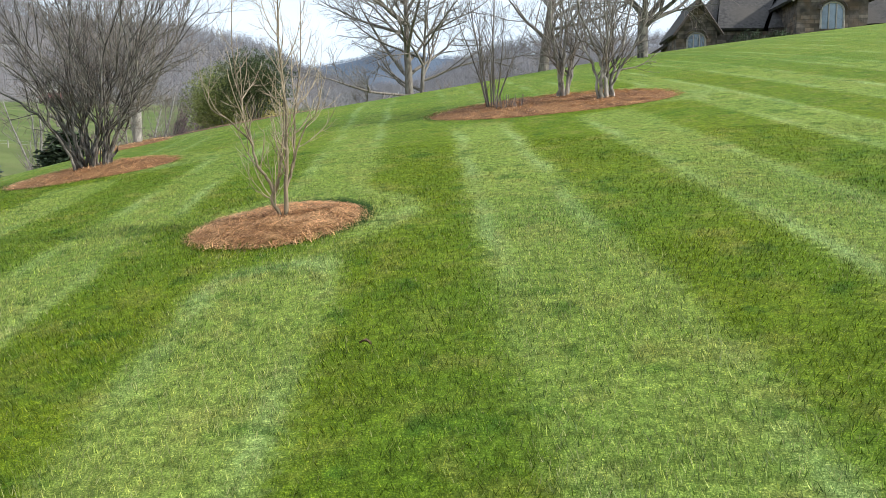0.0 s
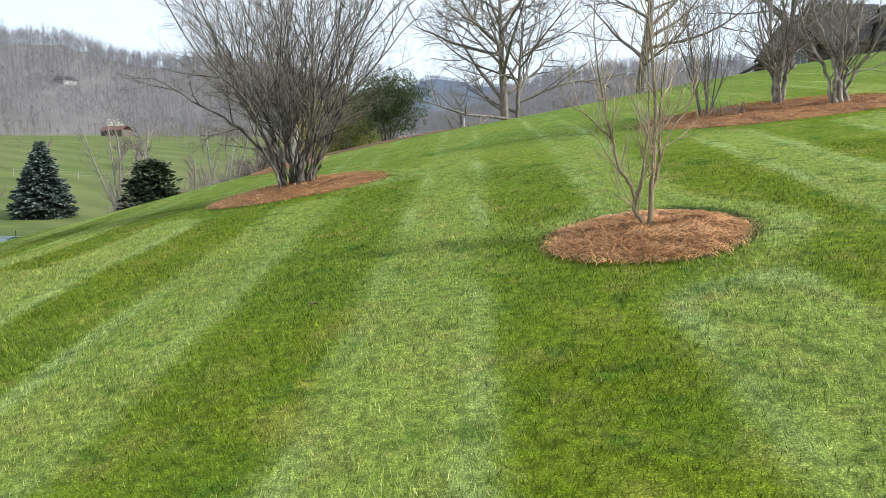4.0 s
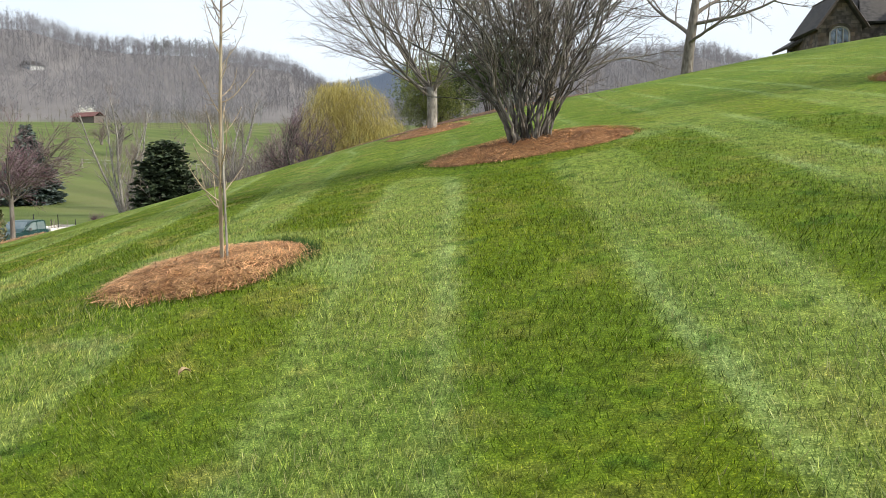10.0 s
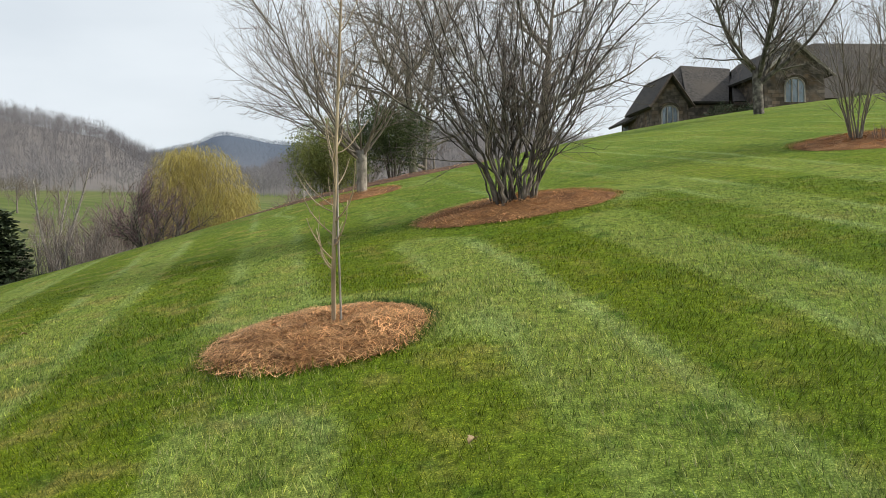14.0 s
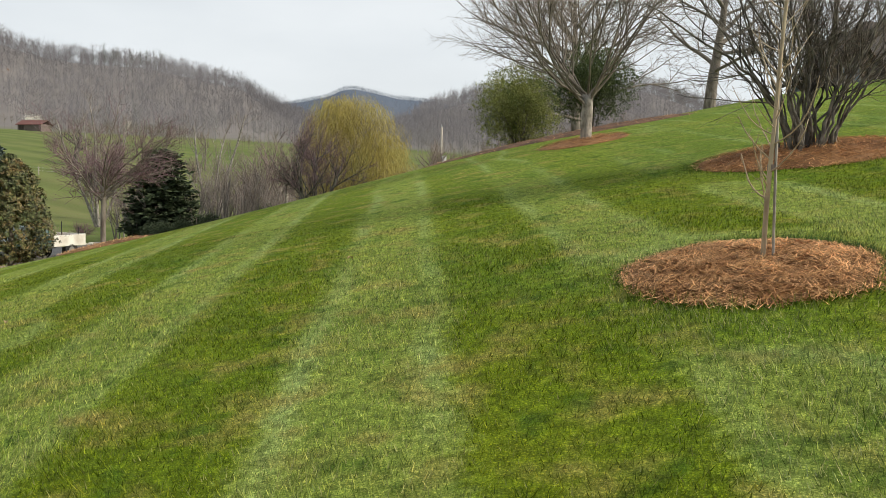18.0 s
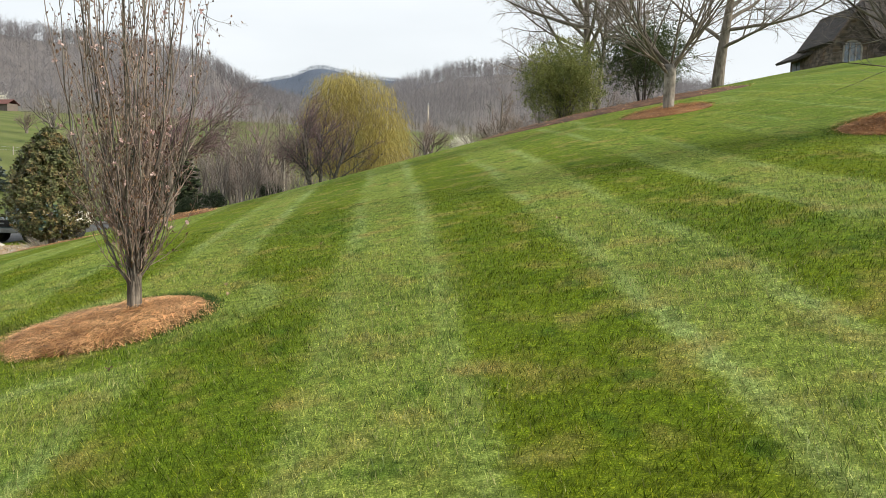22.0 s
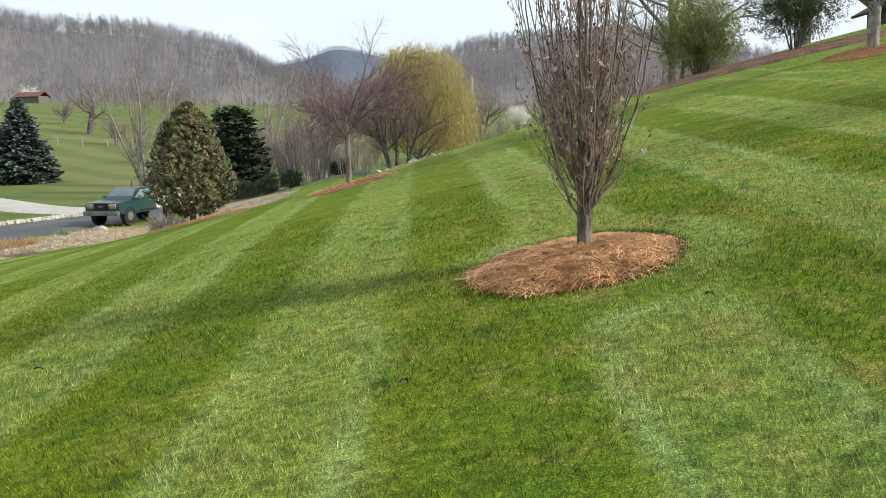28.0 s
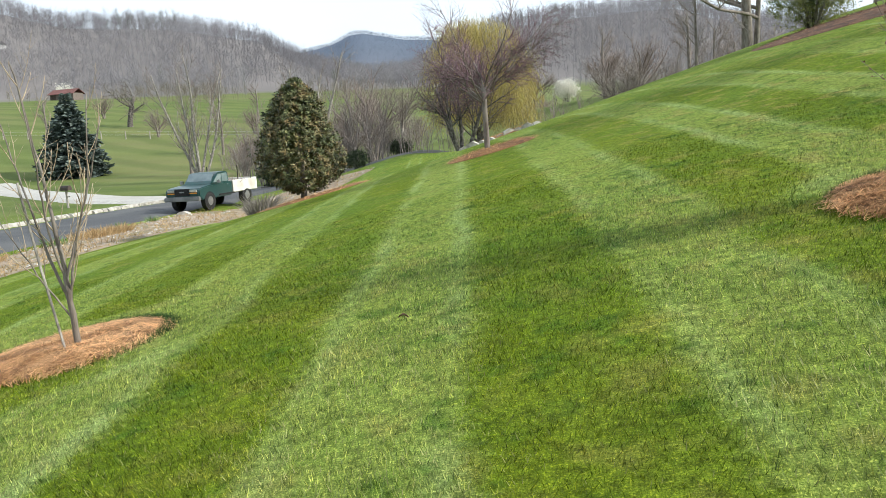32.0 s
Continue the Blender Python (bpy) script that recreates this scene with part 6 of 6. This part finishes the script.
for k in range(3):
    for lvl in (-1.6, 1.4):
        g = Geo()
        g.box(-2.9 + 2.1 * k, -3.06, lvl, -1.7 + 2.1 * k, -2.98, lvl + 1.4)
        part("window", g, M_GLASS, fh)


# ---------------------------------------------------------------- the stone house on the hill
def house():
    ob = thing("stone_house", (18.0, 50.0, 7.0), "stone house with steep brown shingle gables on the hilltop", "house")
    o = Vector((17.6, 50.0, 7.0))

    def wall(outline, y0, y1, name="wall", mat=M_STONE):
        g = Geo()
        g.prism([(x - o.x, z - o.z) for x, z in outline], y0 - o.y, y1 - o.y)
        return part(name, g, mat, ob)

    def slab(quad, t=0.16, mat=M_SHINGLE, label=""):
        g = Geo()
        q = [Vector(p) - o for p in quad]
        n = (q[1] - q[0]).cross(q[2] - q[0]).normalized()
        if n.z < 0:
            n = -n
        k = len(q)
        g.v += q + [p - n * t for p in q]
        g.f.append(tuple(range(k)))
        g.f.append(tuple(range(2 * k - 1, k - 1, -1)))
        for i in range(k):
            j = (i + 1) % k
            g.f.append((i, j, j + k, i + k))
        return part("roof", g, mat, ob, label)

    def arched(cx, z0, z1, w, y, wings=2):
        frame_g, pane = Geo(), Geo()
        pts = [Vector((cx - w / 2, y, z0)) - o, Vector((cx - w / 2, y, z1 - w / 2 * 0.8)) - o]
        arc = [Vector((cx - w / 2 * math.cos(a), y, z1 - w / 2 * 0.8 + w / 2 * 0.8 * math.sin(a))) - o for a in [math.pi * k / 10 for k in range(11)]]
        loop = pts[:1] + arc + [Vector((cx + w / 2, y, z0)) - o]
        frame_g.tube(loop, [0.06] * len(loop), 4)
        win = part("window", frame_g, M_TRIM_PALE, ob, "arched window frame")
        b = len(pane.v)
        poly = [p + Vector((0, 0.03, 0)) for p in loop]
        pane.v += poly
        pane.f.append(tuple(range(b, b + len(poly))))
        part("pane", pane, M_GLASS, win)
        for k in range(1, wings + 1):
            g = Geo()
            x = cx - w / 2 + w * k / (wings + 1)
            g.box(x - 0.03 - o.x, y - 0.05 - o.y, z0 - o.z, x + 0.03 - o.x, y + 0.02 - o.y, z1 - 0.12 - o.z)
            part("mullion", g, M_TRIM_PALE, win)
        g = Geo()
        g.tube([p + (p - Vector((cx - o.x, y - o.y, z0 + 0.4 - o.z))).normalized() * 0.16 + Vector((0, -0.03, 0)) for p in arc], [0.11] * len(arc), 4)
        part("stone_arch", g, M_STONE, win)

    # left gable bay, narrow and steep
    wall([(14.9, 4.5), (17.35, 4.5), (17.35, 9.35), (16.12, 11.1), (14.9, 9.35)], 51.7, 56.0)
    slab([(16.12, 51.3, 11.3), (16.12, 56.0, 11.3), (14.62, 56.0, 9.15), (14.62, 51.3, 9.15)])
    slab([(16.12, 51.3, 11.3), (17.62, 51.3, 9.2), (17.62, 56.0, 9.2), (16.12, 56.0, 11.3)])
    for x1 in (14.62, 17.62):
        g = Geo()
        g.tube([Vector((16.12, 51.26, 11.18)) - o, Vector((x1, 51.26, 9.06)) - o], [0.08, 0.08], 4)
        part("bargeboard", g, M_TRIM, ob, "dark bargeboard")
    arched(16.1, 7.6, 9.25, 1.1, 51.67)
    # hip roof behind it, with a flared eave over the low wing
    slab([(18.35, 55.1, 12.5), (21.9, 55.1, 12.3), (20.2, 51.9, 9.55), (17.4, 51.9, 9.55)])
    slab([(18.35, 55.1, 12.5), (17.4, 52.4, 9.6), (15.4, 53.0, 9.3), (15.4, 58.2, 9.3)])
    slab([(15.4, 53.2, 9.32), (15.4, 58.2, 9.32), (14.35, 58.6, 8.72), (14.35, 55.2, 8.68)])
    slab([(18.35, 55.1, 12.5), (21.9, 55.1, 12.3), (21.9, 58.6, 9.3), (15.4, 58.2, 9.3)])
    wall([(15.15, 4.5), (22.4, 4.5), (22.4, 9.3), (15.15, 9.0)], 55.9, 58.0)
    wall([(17.35, 4.5), (22.4, 4.5), (22.4, 9.4), (17.35, 9.4)], 52.3, 55.9)
    for k in range(2):
        g = Geo()
        g.box(15.1 - o.x, 56.3 + 0.75 * k - o.y, 7.4 - o.z, 15.16 - o.x, 56.9 + 0.75 * k - o.y, 8.6 - o.z)
        part("window", g, M_GLASS, ob)
    # main roof and its wall
    slab([(22.0, 55.0, 12.2), (28.4, 55.5, 14.2), (44.0, 55.5, 14.2), (44.0, 50.8, 10.1), (20.4, 51.6, 9.5)])
    slab([(22.0, 55.0, 12.2), (28.4, 55.5, 14.2), (44.0, 55.5, 14.2), (44.0, 61.0, 9.4), (20.4, 61.0, 9.2)])
    wall([(22.4, 5), (43.5, 5), (43.5, 9.9), (22.4, 9.4)], 51.9, 60.5)
    g = Geo()
    g.box(20.4 - o.x, 51.52 - o.y, 9.26 - o.z, 44.0 - o.x, 51.6 - o.y, 9.44 - o.z)
    part("fascia", g, M_TRIM, ob, "dark fascia board")
    # right gable bay
    wall([(21.3, 5.5), (25.3, 5.5), (25.3, 11.0), (23.2, 12.6), (21.3, 11.0)], 49.4, 55.0)
    slab([(23.2, 49.0, 12.85), (23.2, 56.5, 12.85), (20.85, 56.5, 10.8), (20.85, 49.0, 10.8)])
    slab([(23.2, 49.0, 12.85), (25.75, 49.0, 10.8), (25.75, 56.5, 10.8), (23.2, 56.5, 12.85)])
    for x1 in (20.85, 25.75):
        g = Geo()
        g.tube([Vector((23.2, 48.96, 12.72)) - o, Vector((x1, 48.96, 10.68)) - o], [0.1, 0.1], 4)
        part("bargeboard", g, M_TRIM_PALE, ob, "pale bargeboard")
    arched(23.3, 9.1, 10.6, 1.3, 49.37, 2)
    for k in range(3):
        x = 29.5 + 4.2 * k
        g = Geo()
        g.box(x - o.x, 51.82 - o.y, 7.6 - o.z, x + 1.6 - o.x, 51.92 - o.y, 9.2 - o.z)
        w = part("window", g, M_TRIM_PALE, ob)
        g = Geo()
        for i in range(2):
            g.box(x + 0.1 + 0.75 * i - o.x, 51.79 - o.y, 7.7 - o.z, x + 0.75 + 0.75 * i - o.x, 51.83 - o.y, 9.1 - o.z)
        part("pane", g, M_GLASS, w)
    return ob


house()
for k, (x, y, s) in enumerate(((19.0, 49.6, 0.9), (20.6, 49.4, 0.8), (28.5, 49.6, 0.9), (31.0, 49.6, 1.0), (33.6, 49.6, 0.9))):
    leafy_bush("foundation_shrub", (x, y), "dark evergreen shrub against the house wall", (s * 1.2, s, s * 0.9), M_CEDAR, 130, 10, 0.13, 95 + k, group="shrubs by the house")


# ---------------------------------------------------------------- fence across the meadow
fence = thing("meadow_fence", (-60.0, 126.5, H(-60.0, 126.5)), "line of weathered fence posts with wire across the meadow", "fence")
fz = H(-60.0, 126.5)
fence_tops = []
for i in range(16):
    x, y = -84.0 + 3.6 * i, 124.4 + 0.2 * i
    g = Geo()
    z = H(x, y) - fz
    g.tube([Vector((x + 60, y - 126.5, z - 0.3)), Vector((x + 60, y - 126.5, z + 1.25))], [0.08, 0.07], 6)
    part("fence_post", g, M_POLE, fence)
    fence_tops.append(Vector((x + 60, y - 126.5, z + 1.1)))
for dz in (0.0, 0.45):
    g = Geo()
    g.tube([p - Vector((0, 0, dz)) for p in fence_tops], [0.012] * len(fence_tops), 3)
    part("fence_wire", g, M_GALV, fence)


# ---------------------------------------------------------------- fallen leaves and turf blades
M_DEAD = material("dead_leaf", (0.24, 0.17, 0.09), (0.42, 0.32, 0.19), 20, 0.8, 0)
r0 = random.Random(77)
M_DEAD_DARK = material("dead_leaf_dark", (0.08, 0.05, 0.03), (0.16, 0.10, 0.06), 20, 0.8, 0)
for x, y, dark in ((-10.26, 10.36, 0), (-10.93, 8.98, 0), (-10.8, 8.55, 0), (-11.14, 6.82, 1), (-0.1, 5.33, 1), (3.8, 3.2, 1), (-10.05, 4.75, 1), (-12.9, 6.3, 1), (-4.25, 4.74, 0), (-7.9, 9.6, 0), (-15.6, 7.9, 1)):
    lf = thing("fallen_leaf", (x, y, H(x, y) + 0.05), ("curled dark brown leaf lying on the turf" if dark else "curled dry tan leaf lying on the turf"), "leaf", "fallen leaves on the lawn", turn=r0.uniform(0, 360))
    g = Geo()
    n = 8
    for i in range(n + 1):
        f = i / n
        w = 0.022 * math.sin(math.pi * min(1, f * 0.95 + 0.04)) * (1 + 0.35 * math.sin(f * 14))
        zc = 0.02 * math.sin(f * 3.0)
        g.v += [Vector((0.07 * f - 0.035, -w, zc + 0.012)), Vector((0.07 * f - 0.035, 0, zc)), Vector((0.07 * f - 0.035, w, zc + 0.014))]
    for i in range(n):
        for j in range(2):
            a = i * 3 + j
            g.f.append((a, a + 1, a + 4, a + 3))
    part("leaf_blade", g, M_DEAD_DARK if dark else M_DEAD, lf)



def path_y(x):
    """The middle of the walk, for the strip of dense turf."""
    return np.interp(x, [-26, -15, -11, -6, -2, 2, 5, 14], [2.4, 2.3, 1.9, 1.4, 0.8, -0.5, -1.4, -3])


def turf_blades(name, n, near, far, size, seed, x0=-25.0, x1=13.0, mat=None, label="short mown blades of striped green lawn grass", pick=False):
    rg = np.random.RandomState(seed)
    x = rg.uniform(x0, x1, n)
    d = near + (far - near) * rg.random(n) ** 1.8
    y = path_y(x) + d
    # uneven growth
    thick = np.sin(x * 2.3 + np.sin(y * 1.7)) * np.sin(y * 2.9 + np.sin(x * 1.3)) + 0.6 * np.sin(x * 9.1 + y * 3.7) * np.sin(y * 8.3 - x * 2.1)
    keep = rg.random(n) < 0.82 + 0.22 * thick
    if pick:
        keep &= rg.random(n) < 0.45 + 0.25 * np.cos(2 * np.pi * passes(x, y))
    edge = np.full(n, 9.0)
    for cx, cy, rx, ry in RINGS:
        q = np.hypot((x - cx) / rx, (y - cy) / ry)
        keep &= q > 1.0
        edge = np.minimum(edge, (q - 1) * min(rx, ry))
    x, y, d, thick, edge = x[keep], y[keep], d[keep], thick[keep], edge[keep]
    n = len(x)
    z = height(x, y)
    wave = np.tanh(2.5 * np.cos(2 * np.pi * passes(x, y)))
    h = size * rg.uniform(0.55, 1.25, n) * (1 + 0.16 * thick) * (1 + 1.3 * np.exp(-np.maximum(edge, 0) / 0.08)) * (1 - 0.55 * smooth(4.0, 12.0, d))
    a = rg.uniform(0, 2 * np.pi, n)
    lx, ly = 0.5 * np.cos(a), 0.5 * np.sin(a) + 0.35 * wave
    w = (0.0015 + 0.00032 * d) * rg.uniform(0.6, 1.3, n)
    b = rg.uniform(0, np.pi, n)
    p = np.stack([x, y, z - 0.004], -1)
    s = np.stack([np.cos(b) * w, np.sin(b) * w, 0 * w], -1)
    tip = p + np.stack([lx * h, ly * h, h * 0.92], -1)
    v = np.stack([p - s, p + s, tip], 1).reshape(-1, 3)
    tri = np.arange(n * 3).reshape(-1, 3)
    me = mesh_np(name, v, tri)
    me.materials.append(mat or M_BLADE)
    return tagged(new(name, me), label, "grass", kind="stuff")


turf_blades("lawn_grass", 1120000, 1.3, 12.0, 0.042, 101)
turf_blades("lawn_grass", 150000, -2.5, 1.3, 0.042, 102)
M_BLADE_PALE = thin(material("pale_grass_blade", (0.19, 0.215, 0.060), (0.36, 0.35, 0.14), 5, 0.6, 0, per_piece=0.4), 0.16)
turf_blades("pale_lawn_grass", 300000, 1.0, 9.0, 0.042, 103, mat=M_BLADE_PALE, label="pale straw-coloured blades among the mown grass", pick=True)


M_TUFT = thin(material("rank_grass", (0.022, 0.06, 0.014), (0.065, 0.135, 0.03), 5, 0.5, 0, per_piece=0.4), 0.3)


def rim_grass(ring, n, seed):
    """Taller grass left by the mower along a bed's upper rim, darkened for its shadow."""
    r = random.Random(seed)
    cx, cy, rx, ry = ring
    g = Geo()
    for _ in range(n):
        a = radians(r.gauss(48, 42))
        q = 1.0 + abs(r.gauss(0, 0.055))
        x, y = cx + rx * q * math.cos(a), cy + ry * q * math.sin(a)
        p = Vector((x, y, H(x, y) - 0.005))
        d = (Vector((0, 0, 1)) + unit(r) * 0.55).normalized()
        s = d.cross(unit(r)).normalized() * r.uniform(0.002, 0.0038)
        b = len(g.v)
        g.v += [p - s, p + s, p + d * r.uniform(0.04, 0.085) * (1.25 - (q - 1.0) * 3)]
        g.f.append((b, b + 1, b + 2))
    ob = part("rim_grass", g, M_TUFT, None)
    return tagged(ob, "taller grass, darkened for its shadow, along the rim of a mulch bed", "grass", kind="stuff")


for k in (0, 4, 5, 6):
    rim_grass(RINGS[k], 1900, 300 + k)
